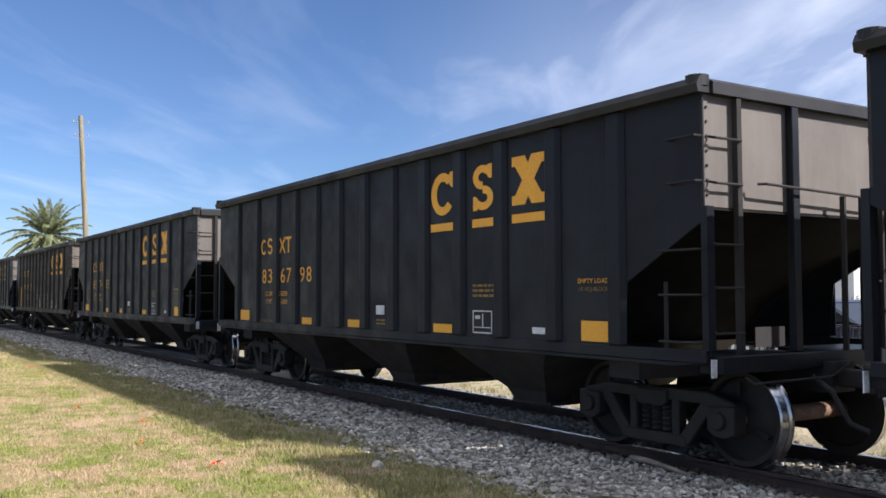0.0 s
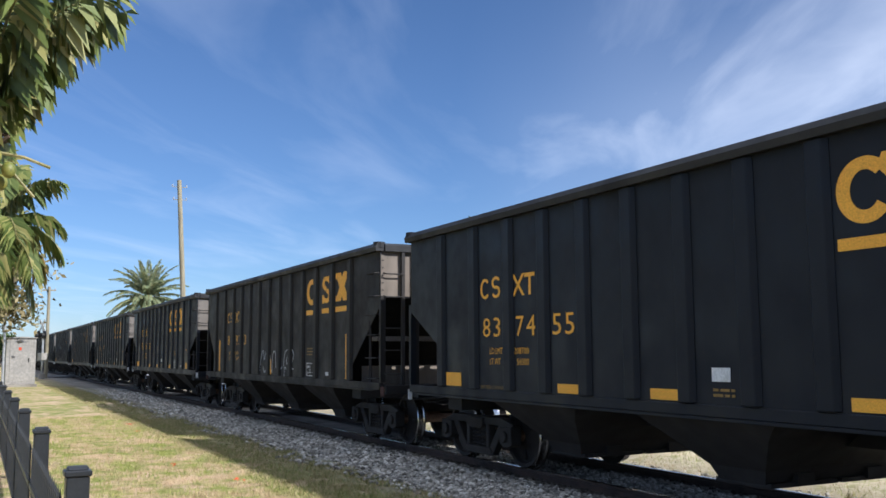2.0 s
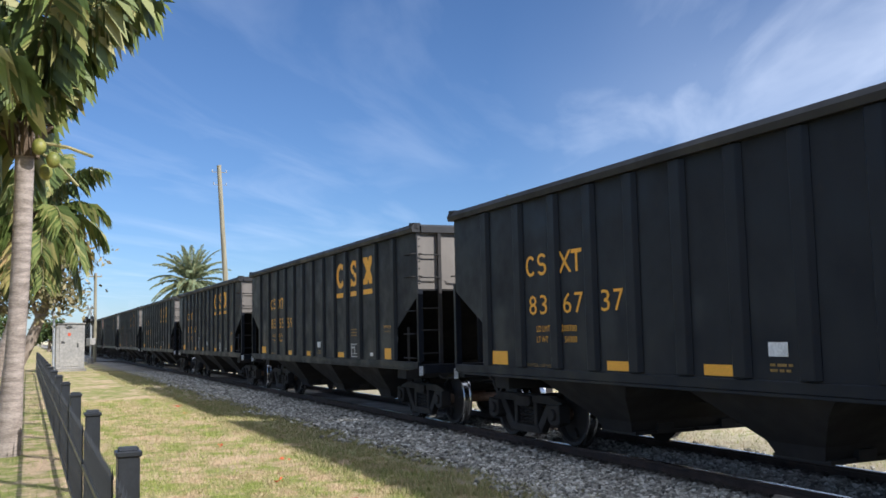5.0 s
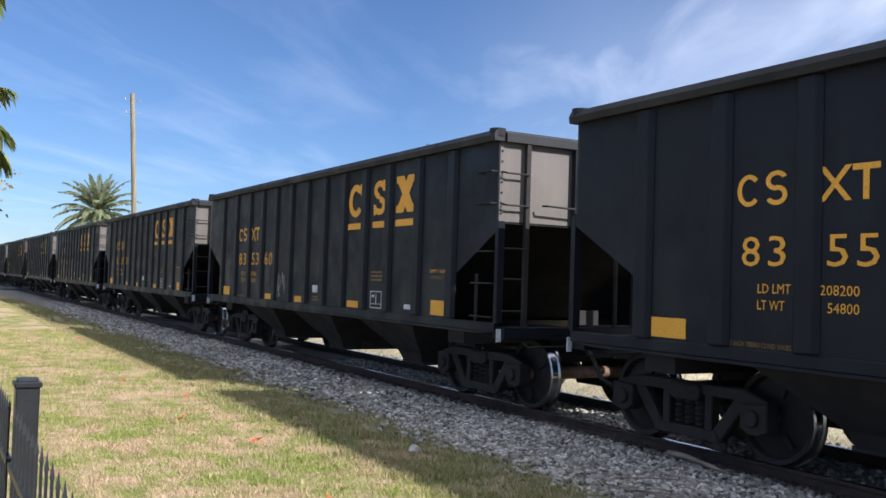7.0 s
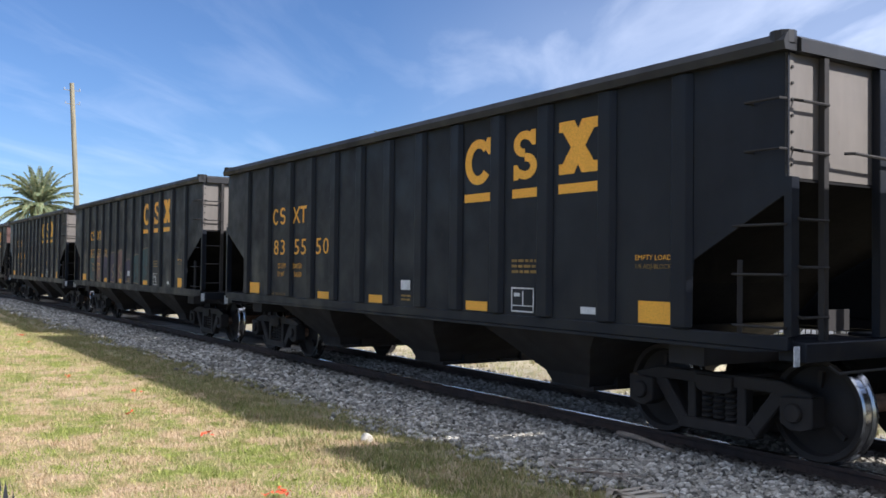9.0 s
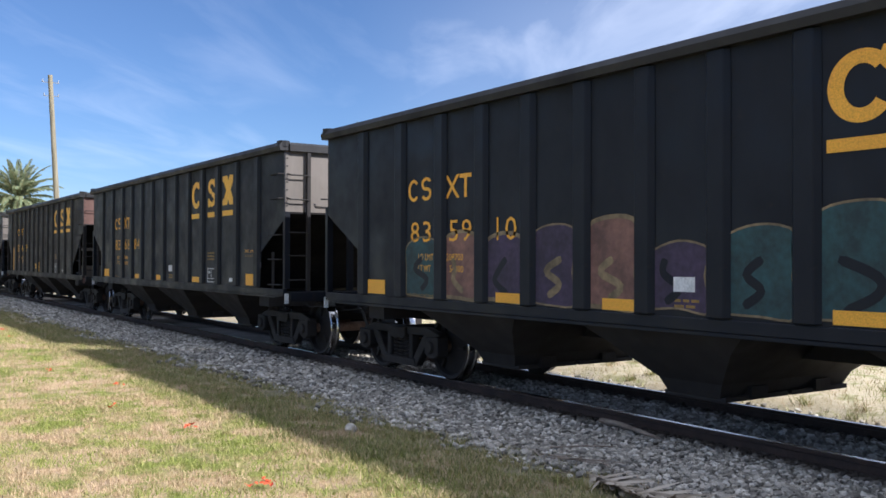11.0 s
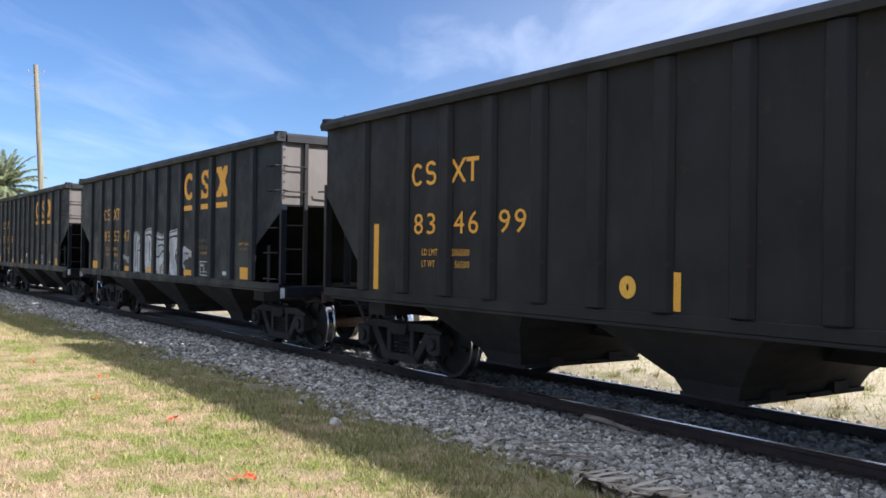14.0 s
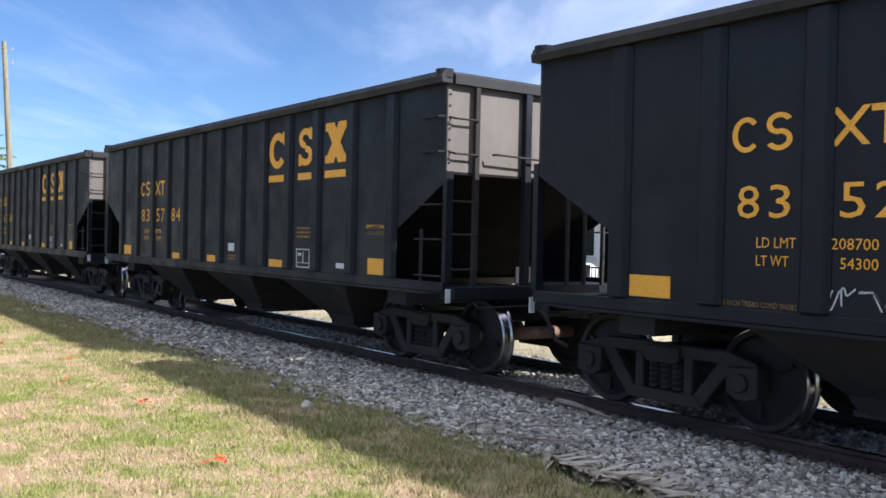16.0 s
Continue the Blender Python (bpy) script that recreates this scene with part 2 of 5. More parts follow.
M_RED = island("red_petals", [(0.0, (0.45, 0.05, 0.02)), (1.0, (0.65, 0.11, 0.04))], 0.6, 0.3)
M_CABINET = two_tone("light_grey_sheet_metal", (0.27, 0.255, 0.23), (0.33, 0.31, 0.28), 1.5, 8, 0.45, bump=0.05)
M_GALV = two_tone("galvanised_steel", (0.34, 0.35, 0.36), (0.5, 0.51, 0.52), 4, 40, 0.45, 0.5, bump=0.05)
M_SIGBLACK = two_tone("matt_black_signal_paint", (0.012, 0.012, 0.012), (0.025, 0.025, 0.025), 4, 40, 0.6, bump=0.05)
M_WALLW = two_tone("white_stucco", (0.62, 0.62, 0.6), (0.78, 0.77, 0.74), 0.8, 30, 0.85, bump=0.15)
M_WALLB = two_tone("beige_stucco", (0.46, 0.40, 0.33), (0.6, 0.53, 0.45), 0.8, 30, 0.85, bump=0.15)
M_ROOF = two_tone("grey_roof_shingles", (0.14, 0.13, 0.125), (0.26, 0.25, 0.24), 1.5, 14, 0.9, stretch=(1, 1, 4), bump=0.5)
M_CARPAINT, _t, _b = material("dark_blue_car_paint", 0.2, 0.3, 0.6)
_b.inputs["Base Color"].default_value = (0.018, 0.026, 0.06, 1)
_b.inputs["Coat Weight"].default_value = 0.8
M_CARWHITE, _t, _b = material("white_car_paint", 0.25, 0.0, 0.6)
_b.inputs["Base Color"].default_value = (0.7, 0.71, 0.72, 1)
_b.inputs["Coat Weight"].default_value = 0.8
M_GLASS, _t, _b = material("dark_glass", 0.05, 0.0, 0.7)
_b.inputs["Base Color"].default_value = (0.02, 0.025, 0.03, 1)
M_TYRE = two_tone("black_rubber", (0.02, 0.02, 0.02), (0.035, 0.035, 0.034), 6, 40, 0.85)
M_ASPHALT = two_tone("grey_asphalt", (0.10, 0.10, 0.10), (0.18, 0.178, 0.172), 1.2, 60, 0.9, bump=0.4)
M_STICK = two_tone("dry_wood", (0.16, 0.12, 0.09), (0.34, 0.28, 0.22), 6, 40, 0.9, bump=0.4)


def ground_material():
    m, t, b = material("dry_lawn", 0.95, 0.0, 0.2)
    v = coords(t)
    big = noisy(t, v, 0.55, 4.0)
    mid = noisy(t, v, 2.6, 5.0, 0.65)
    fine = noisy(t, v, 45.0, 4.0, 0.7)
    green = ramp(t, fine, [(0.3, (0.12, 0.145, 0.03)), (0.7, (0.31, 0.32, 0.085))])
    straw = ramp(t, fine, [(0.3, (0.36, 0.245, 0.14)), (0.7, (0.66, 0.485, 0.32))])
    amount = blend(t, 0.6, big, mid)
    col = blend(t, ramp(t, amount, [(0.455, (0,)), (0.555, (1,))]), green, straw)
    bare = ramp(t, noisy(t, v, 1.4, 5.0, 0.6), [(0.58, (0,)), (0.72, (0.7,))])
    col = blend(t, bare, col, (0.42, 0.31, 0.22))
    # bare soil and gravel dust along the foot of the track, dry sandy verge beyond it
    sp = t.nodes.new("ShaderNodeSeparateXYZ")
    c = t.nodes.new("ShaderNodeTexCoord")
    t.links.new(c.outputs["Object"], sp.inputs[0])
    wob = t.nodes.new("ShaderNodeMath")
    wob.operation = "MULTIPLY_ADD"
    t.links.new(noisy(t, v, 1.7, 6.0, 0.65), wob.inputs[0])
    wob.inputs[1].default_value = 2.0
    t.links.new(sp.outputs[1], wob.inputs[2])
    near = t.nodes.new("ShaderNodeMapRange")
    near.inputs[1].default_value, near.inputs[2].default_value = 4.6, 5.9
    t.links.new(wob.outputs[0], near.inputs[0])
    soil = ramp(t, fine, [(0.3, (0.15, 0.125, 0.085)), (0.7, (0.36, 0.31, 0.23))])
    col = blend(t, near.outputs[0], col, soil)
    far = t.nodes.new("ShaderNodeMapRange")
    far.inputs[1].default_value, far.inputs[2].default_value = 9.4, 11.2
    t.links.new(wob.outputs[0], far.inputs[0])
    verge = ramp(t, mid, [(0.42, (0.55, 0.47, 0.30)), (0.52, (0.66, 0.57, 0.40)), (0.62, (0.36, 0.35, 0.16))])
    col = blend(t, far.outputs[0], col, verge)
    t.links.new(col, b.inputs["Base Color"])
    relief(t, b, fine, 0.9, 0.03)
    return m


M_GROUND = ground_material()
M_GRASS = island("grass_blades", [(0.0, (0.13, 0.165, 0.03)), (0.5, (0.26, 0.30, 0.065)), (1.0, (0.40, 0.39, 0.12))], 0.75, 0.25,
                 big=(1.9, 0.455, 0.56, [(0.0, (0.33, 0.225, 0.125)), (0.5, (0.47, 0.345, 0.20)), (1.0, (0.62, 0.48, 0.30))]))
M_WEED = island("green_weeds", [(0.0, (0.13, 0.15, 0.045)), (0.45, (0.27, 0.27, 0.09)), (0.7, (0.42, 0.34, 0.17)), (1.0, (0.54, 0.42, 0.26))], 0.7, 0.25)

# ---------------------------------------------------------------- mesh helpers
def box(bm, x0, x1, y0, y1, z0, z1, m=None):
    vs = [bm.verts.new(Vector(p) if m is None else m @ Vector(p)) for p in
          [(x0, y0, z0), (x1, y0, z0), (x1, y1, z0), (x0, y1, z0), (x0, y0, z1), (x1, y0, z1), (x1, y1, z1), (x0, y1, z1)]]
    for f in ((3, 2, 1, 0), (4, 5, 6, 7), (0, 1, 5, 4), (1, 2, 6, 5), (2, 3, 7, 6), (3, 0, 4, 7)):
        bm.faces.new([vs[i] for i in f])
    return vs


def prism(bm, outline, a, b, axis="y"):
    """A closed outline of (u, v) pushed from a to b along an axis: y takes (x, z), x takes (y, z), z takes (x, y)."""
    def at(u, v, w):
        return {"y": (u, w, v), "x": (w, u, v), "z": (u, v, w)}[axis]
    lo = [bm.verts.new(at(u, v, a)) for u, v in outline]
    hi = [bm.verts.new(at(u, v, b)) for u, v in outline]
    bm.faces.new(lo)
    bm.faces.new(hi[::-1])
    for i in range(len(lo)):
        j = (i + 1) % len(lo)
        bm.faces.new((lo[j], lo[i], hi[i], hi[j]))


def tube(bm, points, radii, sides=8, caps=True):
    """A round bar along points."""
    pts = [Vector(p) for p in points]
    if isinstance(radii, (int, float)):
        radii = [radii] * len(pts)
    rings = []
    for i, p in enumerate(pts):
        d = (pts[min(i + 1, len(pts) - 1)] - pts[max(i - 1, 0)]).normalized()
        side = d.cross(Vector((0, 0, 1)) if abs(d.z) < 0.95 else Vector((1, 0, 0))).normalized()
        up = side.cross(d)
        rings.append([bm.verts.new(p + radii[i] * (math.cos(2 * math.pi * k / sides) * side + math.sin(2 * math.pi * k / sides) * up)) for k in range(sides)])
    for r0, r1 in zip(rings, rings[1:]):
        for k in range(sides):
            bm.faces.new((r0[k], r0[(k + 1) % sides], r1[(k + 1) % sides], r1[k]))
    if caps:
        bm.faces.new(rings[0][::-1])
        bm.faces.new(rings[-1])


def lathe(bm, profile, sides=28, axis="y"):
    """Turn a closed (radius, along) profile round an axis through the origin."""
    rings = []
    for r, w in profile:
        ring = []
        for k in range(sides):
            c, s = math.cos(2 * math.pi * k / sides) * r, math.sin(2 * math.pi * k / sides) * r
            ring.append(bm.verts.new((c, w, s) if axis == "y" else (c, s, w)))
        rings.append(ring)
    for r0, r1 in zip(rings, rings[1:] + rings[:1]):
        for k in range(sides):
            bm.faces.new((r0[k], r0[(k + 1) % sides], r1[(k + 1) % sides], r1[k]))


def mesh_of(name, bm, mat, bevel=0.0, smooth=False):
    bmesh.ops.recalc_face_normals(bm, faces=bm.faces)
    if bevel:
        bmesh.ops.bevel(bm, geom=bm.edges[:], offset=bevel, segments=1, affect="EDGES", clamp_overlap=True)
    me = bpy.data.meshes.new(name)
    bm.to_mesh(me)
    bm.free()
    me.materials.append(mat)
    if smooth:
        me.shade_smooth()
        me.set_sharp_from_angle(angle=radians(40))
    return me


def part(name, bm, mat, parent=None, label="", bevel=0.0, smooth=False):
    ob = new(name, bm if isinstance(bm, bpy.types.Mesh) else mesh_of(name, bm, mat, bevel, smooth))
    ob.parent = parent
    return tagged(ob, label)


def raw_mesh(name, verts, faces, mat):
    me = bpy.data.meshes.new(name)
    me.from_pydata([tuple(v) for v in verts], [], faces)
    me.materials.append(mat)
    return me


def text_mesh(name, words, height, mat, width=None):
    """Raised letters in the x-z plane that face -y, starting at x = 0 on z = 0."""
    cu = bpy.data.curves.new(name, "FONT")
    cu.body, cu.size, cu.resolution_u, cu.extrude = words, 1.0, 2, 0.0
    ob = bpy.data.objects.new(name, cu)
    scene.collection.objects.link(ob)
    dg = bpy.context.evaluated_depsgraph_get()
    me = bpy.data.meshes.new_from_object(ob.evaluated_get(dg))
    bpy.data.objects.remove(ob)
    xs, ys = [v.co.x for v in me.vertices], [v.co.y for v in me.vertices]
    k = height / 0.73
    kx = k if width is None else width / max(xs)
    for v in me.vertices:
        v.co = (v.co.x * kx, 0.0, v.co.y * k)
    me.materials.clear()
    me.materials.append(mat)
    return me


def empty(name, m=None):
    e = new(name)
    e.empty_display_size = 0.2
    if m is not None:
        e.matrix_world = m
    return e


# ---------------------------------------------------------------- ground and track
TRACK_Y, RAIL_Z = 7.86, -0.031


def ground_z(y):
    """The lawn is level; the track lies in a shallow trough of crushed stone."""
    if y < 4.1:
        return 0.0
    if y < 5.6:
        return -0.13 * (y - 4.1) / 1.5
    if y < 8.9:
        return -0.13 - 0.03 * min((y - 5.6) / 0.8, 1.0)
    if y < 10.4:
        return -0.16 + 0.14 * (y - 8.9) / 1.5
    return -0.02


def make_ground():
    ys = [-3000, -300, -40, -8, 0, 2, 3.2, 4.1, 4.6, 5.1, 5.6, 6.4, 7, 8.5, 8.9, 9.6, 10.4, 16, 40, 300, 3000]
    xs = [-3000, -600, -150, -60, -30, -15, -8, -4, 0, 5, 30, 150, 600, 3000]
    verts = [(x, y, ground_z(y)) for y in ys for x in xs]
    n = len(xs)
    faces = [(j * n + i, j * n + i + 1, (j + 1) * n + i + 1, (j + 1) * n + i) for j in range(len(ys) - 1) for i in range(n - 1)]
    tagged(new("ground", raw_mesh("ground", verts, faces, M_GROUND)), "patchy lawn of green and straw-coloured dry grass", "ground", kind="structure")


make_ground()


def make_ballast():
    """A bed a hand's width over the soil, with a ragged foot."""
    rnd = random.Random(5)
    xs = [-400, -200, -100, -60] + [-40 + 0.5 * i for i in range(101)] + [14, 30, 100, 400]
    cols = []
    for x in xs:
        a, b = 4.8 + rnd.uniform(-0.22, 0.22), 9.25 + rnd.uniform(-0.12, 0.12)
        cols.append([(x, a, ground_z(a) - 0.03), (x, a + 0.35, ground_z(a + 0.35) + 0.008), (x, 5.7, ground_z(5.7) + 0.015), (x, 6.5, -0.145), (x, 8.7, -0.145), (x, 8.9, ground_z(8.9) + 0.014), (x, b - 0.2, ground_z(b - 0.2) + 0.006), (x, b, ground_z(b) - 0.03)])
    verts = [v for c in cols for v in c]
    faces = [(i * 8 + j, i * 8 + 8 + j, i * 8 + 9 + j, i * 8 + j + 1) for i in range(len(xs) - 1) for j in range(7)]
    return tagged(new("ballast_bed", raw_mesh("ballast_bed", verts, faces, M_BALLAST)), "grey crushed stone bed under the railway track", "track bed", kind="structure")


BED = make_ballast()


def make_rail(y):
    e = empty("rail", pose(0, y, RAIL_Z))
    bm = bmesh.new()
    prism(bm, [(-0.07, -0.17), (0.07, -0.17), (0.07, -0.155), (0.012, -0.13), (0.012, -0.045), (0.036, -0.035), (0.036, -0.004), (-0.036, -0.004), (-0.036, -0.035), (-0.012, -0.045), (-0.012, -0.13), (-0.07, -0.155)], -400, 400, "x")
    part("rail_web", bm, M_RAIL, e)
    bm = bmesh.new()
    prism(bm, [(-0.034, -0.0035), (0.034, -0.0035), (0.030, 0.0), (-0.030, 0.0)], -400, 400, "x")
    part("running_surface", bm, M_RAILTOP, e, "bright steel strip worn by wheels")
    tagged(e, "rusty steel rail with a shiny running surface", "rail", "rails of the track", "structure")


for side in (-1, 1):
    make_rail(TRACK_Y + side * 0.7525)

# ---------------------------------------------------------------- hopper cars
HALF, WIDE, TOP = 6.42, 1.62, 3.50
RIBS = [-5.30, -4.30, -3.36, -2.52, -1.68, -0.84, 0.0, 0.84, 1.68, 2.52, 3.38, 4.33, 5.30]
BAYS = (-3.05, 0.0, 3.05)
AXLES = (-0.89, 0.89)
TRUCK_X = 5.22


def wheelset_mesh():
    bm = bmesh.new()
    lathe(bm, [(0.082, -0.98), (0.082, 0.98), (0.0801, 0.98), (0.0801, -0.98)], 12)
    for s in (-1, 1):
        prof = [(0.083, 0.68), (0.17, 0.69), (0.37, 0.73), (0.395, 0.69), (0.482, 0.69), (0.478, 0.715), (0.457, 0.73), (0.455, 0.82), (0.44, 0.835), (0.395, 0.83), (0.375, 0.765), (0.17, 0.82), (0.12, 0.85), (0.083, 0.85)]
        lathe(bm, [(r, s * w) for r, w in prof], 32)
    # lightening marks that show the turn
    for k in range(3):
        a = 2 * math.pi * k / 3
        box(bm, -0.02, 0.02, -0.84, -0.80, 0.20, 0.34, Matrix.Rotation(a, 4, "Y"))
    me = mesh_of("wheelset", bm, M_TRUCK, smooth=True)
    me.materials.append(M_TREAD)
    me.materials.append(M_AXLE)
    for p in me.polygons:
        rad = [math.hypot(me.vertices[i].co.x, me.vertices[i].co.z) for i in p.vertices]
        if min(rad) > 0.436:
            p.material_index = 1
        elif max(rad) < 0.09:
            p.material_index = 2
    return me


def side_frame_mesh():
    bm = bmesh.new()
    y0, y1 = -0.06, 0.06
    # arch, two slanting legs, bottom pan, columns, journal boxes
    prism(bm, [(-1.02, 0.50), (-1.02, 0.62), (-0.72, 0.70), (0.72, 0.70), (1.02, 0.62), (1.02, 0.50), (0.74, 0.55), (0.62, 0.585), (-0.62, 0.585), (-0.74, 0.55)], y0, y1)
    for s in (-1, 1):
        prism(bm, [(s * 0.78, 0.57), (s * 0.62, 0.60), (s * 0.30, 0.20), (s * 0.44, 0.16)], y0, y1)
        prism(bm, [(s * 0.24, 0.60), (s * 0.34, 0.60), (s * 0.34, 0.24), (s * 0.24, 0.24)], y0, y1)
        prism(bm, [(s * 1.06, 0.34), (s * 1.06, 0.60), (s * 0.74, 0.58), (s * 0.74, 0.36), (s * 0.84, 0.30), (s * 0.96, 0.30)], y0 - 0.06, y1)
        tube(bm, [(s * 0.89, y0 - 0.10, 0.455), (s * 0.89, y0 - 0.02, 0.455)], 0.085, 12)
    prism(bm, [(-0.46, 0.15), (0.46, 0.15), (0.40, 0.26), (-0.40, 0.26)], y0 - 0.02, y1)
    box(bm, -0.24, 0.24, 0.02, 0.055, 0.24, 0.60)
    # spring nest
    for i in range(3):
        for j in range(5):
            tube(bm, [(-0.14 + 0.14 * i, 0.0, 0.27 + 0.055 * j), (-0.14 + 0.14 * i, 0.0, 0.305 + 0.055 * j)], 0.058, 10)
    return mesh_of("side_frame", bm, M_TRUCK, 0.012)


def bolster_mesh():
    bm = bmesh.new()
    prism(bm, [(-0.21, 0.56), (-0.21, 0.68), (0.21, 0.68), (0.21, 0.56), (0.16, 0.52), (-0.16, 0.52)], -1.12, 1.12)
    tube(bm, [(0, 0, 0.68), (0, 0, 0.76)], 0.2, 16)
    for s in (-1, 1):
        box(bm, s * 0.42 - 0.03, s * 0.42 + 0.03, -0.95, 0.95, 0.36, 0.44)
        box(bm, s * 0.45 - 0.045, s * 0.45 + 0.045, -0.84, -0.72, 0.33, 0.58)
        box(bm, s * 0.45 - 0.045, s * 0.45 + 0.045, 0.72, 0.84, 0.33, 0.58)
    return mesh_of("truck", bm, M_TRUCK, 0.01)


def bay_mesh():
    """One funnel under the car: wide at the sill, narrow at the door."""
    bm = bmesh.new()
    rings = []
    for z, hx, hy in ((1.06, 1.10, 1.58), (0.82, 0.76, 1.36), (0.48, 0.38, 1.02), (0.34, 0.31, 0.96)):
        rings.append([bm.verts.new((sx * hx, sy * hy, z)) for sx, sy in ((-1, -1), (1, -1), (1, 1), (-1, 1))])
    for r0, r1 in zip(rings, rings[1:]):
        for k in range(4):
            bm.faces.new((r0[k], r0[(k + 1) % 4], r1[(k + 1) % 4], r1[k]))
    bm.faces.new(rings[-1])
    bm.faces.new(rings[0][::-1])
    # stiffeners and door frame
    for s in (-1, 1):
        box(bm, -0.37, 0.37, s * 0.49 - 0.46, s * 0.49 + 0.46, 0.31, 0.355)
        box(bm, 0.30, 0.40, s * 0.5 - 0.12, s * 0.5 + 0.12, 0.33, 0.44)
    return mesh_of("hopper_bay", bm, M_UNDER)


def rib_mesh(mat):
    bm = bmesh.new()
    prism(bm, [(-0.135, 0.0), (-0.085, -0.052), (0.085, -0.052), (0.135, 0.0)], 1.14, 3.395, "z")
    return mesh_of("rib", bm, mat, 0.008)


def bars(points, radius=0.012, sides=6):
    bm = bmesh.new()
    for p in points:
        tube(bm, p, radius, sides)
    return bm


def make_car(paint, end_paint, old):
    """A three-bay open-top hopper car; z = 0 on the rail heads, +x ahead. old: the type with riveted ends and taller cut-outs."""
    car = empty("hopper_car")
    front = HALF + (0.3 if old else 0.0)  # the older type is longer ahead of its truck
    cut_x, cut_z, cut_low = (5.25, 2.45, 1.36) if old else (5.37, 2.28, 1.74)
    for s in (-1, 1):
        bm = bmesh.new()
        prism(bm, [(-cut_x, 1.10), (cut_x, 1.10), (cut_x, 1.24), (cut_x + 0.06, cut_low), (front - 0.02, cut_z), (front - 0.02, 3.41), (-HALF + 0.02, 3.41), (-HALF + 0.02, cut_z), (-cut_x - 0.06, cut_low), (-cut_x, 1.24)], s * WIDE, s * (WIDE - 0.02))
        part("side_sheet", bm, paint, car)
        bm = bmesh.new()
        prism(bm, [(-HALF, 1.02), (front, 1.02), (front, 1.13), (-HALF, 1.13)], s * (WIDE - 0.05), s * (WIDE + 0.022))
        prism(bm, [(-HALF + 0.4, 0.98), (front - 0.4, 0.98), (front, 1.018), (-HALF, 1.018)], s * (WIDE + 0.006), s * (WIDE + 0.018))
        part("side_sill", bm, paint, car, bevel=0.006)
    rib = rib_mesh(paint)
    for s in (-1, 1):
        for x in RIBS:
            r = part("rib", rib, None, car)
            r.matrix_basis = pose(x, s * WIDE, 0, 0, 0, 0 if s < 0 else 180)
    # top chord: four box beams and corner caps
    bm = bmesh.new()
    for s in (-1, 1):
        prism(bm, [(s * 1.56, 3.40), (s * 1.71, 3.40), (s * 1.725, 3.47), (s * 1.69, 3.535), (s * 1.60, 3.55), (s * 1.56, 3.51)], -HALF - 0.02, front + 0.02, "x")
        end = front if s > 0 else HALF
        prism(bm, [(s * (end - 0.10), 3.395), (s * (end + 0.05), 3.395), (s * (end + 0.05), 3.50), (s * (end - 0.02), 3.54), (s * (end - 0.10), 3.53)], -1.55, 1.55)
        for q in (-1, 1):
            tube(bm, [(s * (end - 0.07), q * 1.62, 3.46), (s * (end - 0.07), q * 1.62, 3.56)], 0.105, 12)
    part("top_chord", bm, M_CHORD, car, "dusty grey-black top edge beam, lightened as sunlit")
    for s in (-1, 1):
        bm = bmesh.new()
        foot, end = 2.62 if old else 2.40, front if s > 0 else HALF
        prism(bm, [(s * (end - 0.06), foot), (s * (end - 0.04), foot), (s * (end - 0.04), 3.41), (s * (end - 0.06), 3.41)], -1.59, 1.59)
        part("end_sheet", bm, end_paint, car, "rusty reddish end plate" if old else "dusty grey end plate, lightened as sunlit")
        bm = bmesh.new()
        prism(bm, [(s * (end - 0.05), foot), (s * 5.23, 1.93), (s * 4.5, 1.55), (s * 4.0, 1.04), (s * 4.03, 1.02), (s * 4.52, 1.52), (s * 5.25, 1.90), (s * (end - 0.02), foot - 0.03)], -1.58, 1.58)
        part("slope_sheet", bm, M_SLOPE_SHADE, car)
        bm = bmesh.new()
        box(bm, s * 5.2 - 0.012, s * 5.2 + 0.012, -1.35 if old else 0.5, 1.0, 1.04, 1.40 if old else 1.26)
        part("bolster_web", bm, M_ENDTAN if old else M_UNDER, car, "dusty upright plate under the slope")
        bm = bmesh.new()
        prism(bm, [(s * 5.00, 0.80), (s * 5.00, 0.985), (s * 5.42, 0.985), (s * 5.42, 0.80)], -1.46, 1.46)
        part("body_bolster", bm, M_UNDER, car)
        for q in (-1, 1):
            bm = bmesh.new()
            box(bm, s * end - 0.05, s * end + 0.02, q * 1.58 - 0.045, q * 1.58 + 0.05, 1.135, foot)
            part("corner_post", bm, paint, car)
            bm = bmesh.new()
            box(bm, s * (end - 0.036) - 0.012, s * (end - 0.036) + 0.012, q * 1.585 - 0.035, q * 1.585 + 0.038, foot + 0.003, 3.395)
            angle = part("corner_angle", bm, end_paint, car)
            for k in range(7):
                bm = bmesh.new()
                tube(bm, [(s * (end - 0.024), q * 1.57, foot + 0.1 + 0.13 * k), (s * (end - 0.012), q * 1.57, foot + 0.1 + 0.13 * k)], 0.014, 6)
                part("rivet", bm, M_UNDER, angle)
        for y in ((-0.95, -0.35, 0.35, 0.95) if old else (-0.42, 1.05)):
            bm = bmesh.new()
            box(bm, s * end - 0.035, s * end + 0.045, y - 0.05, y + 0.05, 1.09, 3.39)
            part("end_post", bm, paint, car, bevel=0.006)
        # end platform and centre sill end
        bm = bmesh.new()
        box(bm, s * (end - 0.02) - 0.13, s * (end - 0.02) + 0.13, -1.56, 1.56, 0.93, 1.085)
        box(bm, s * (end - 0.45) - 0.32, s * (end - 0.45) + 0.32, -1.44, -0.3, 1.035, 1.07)
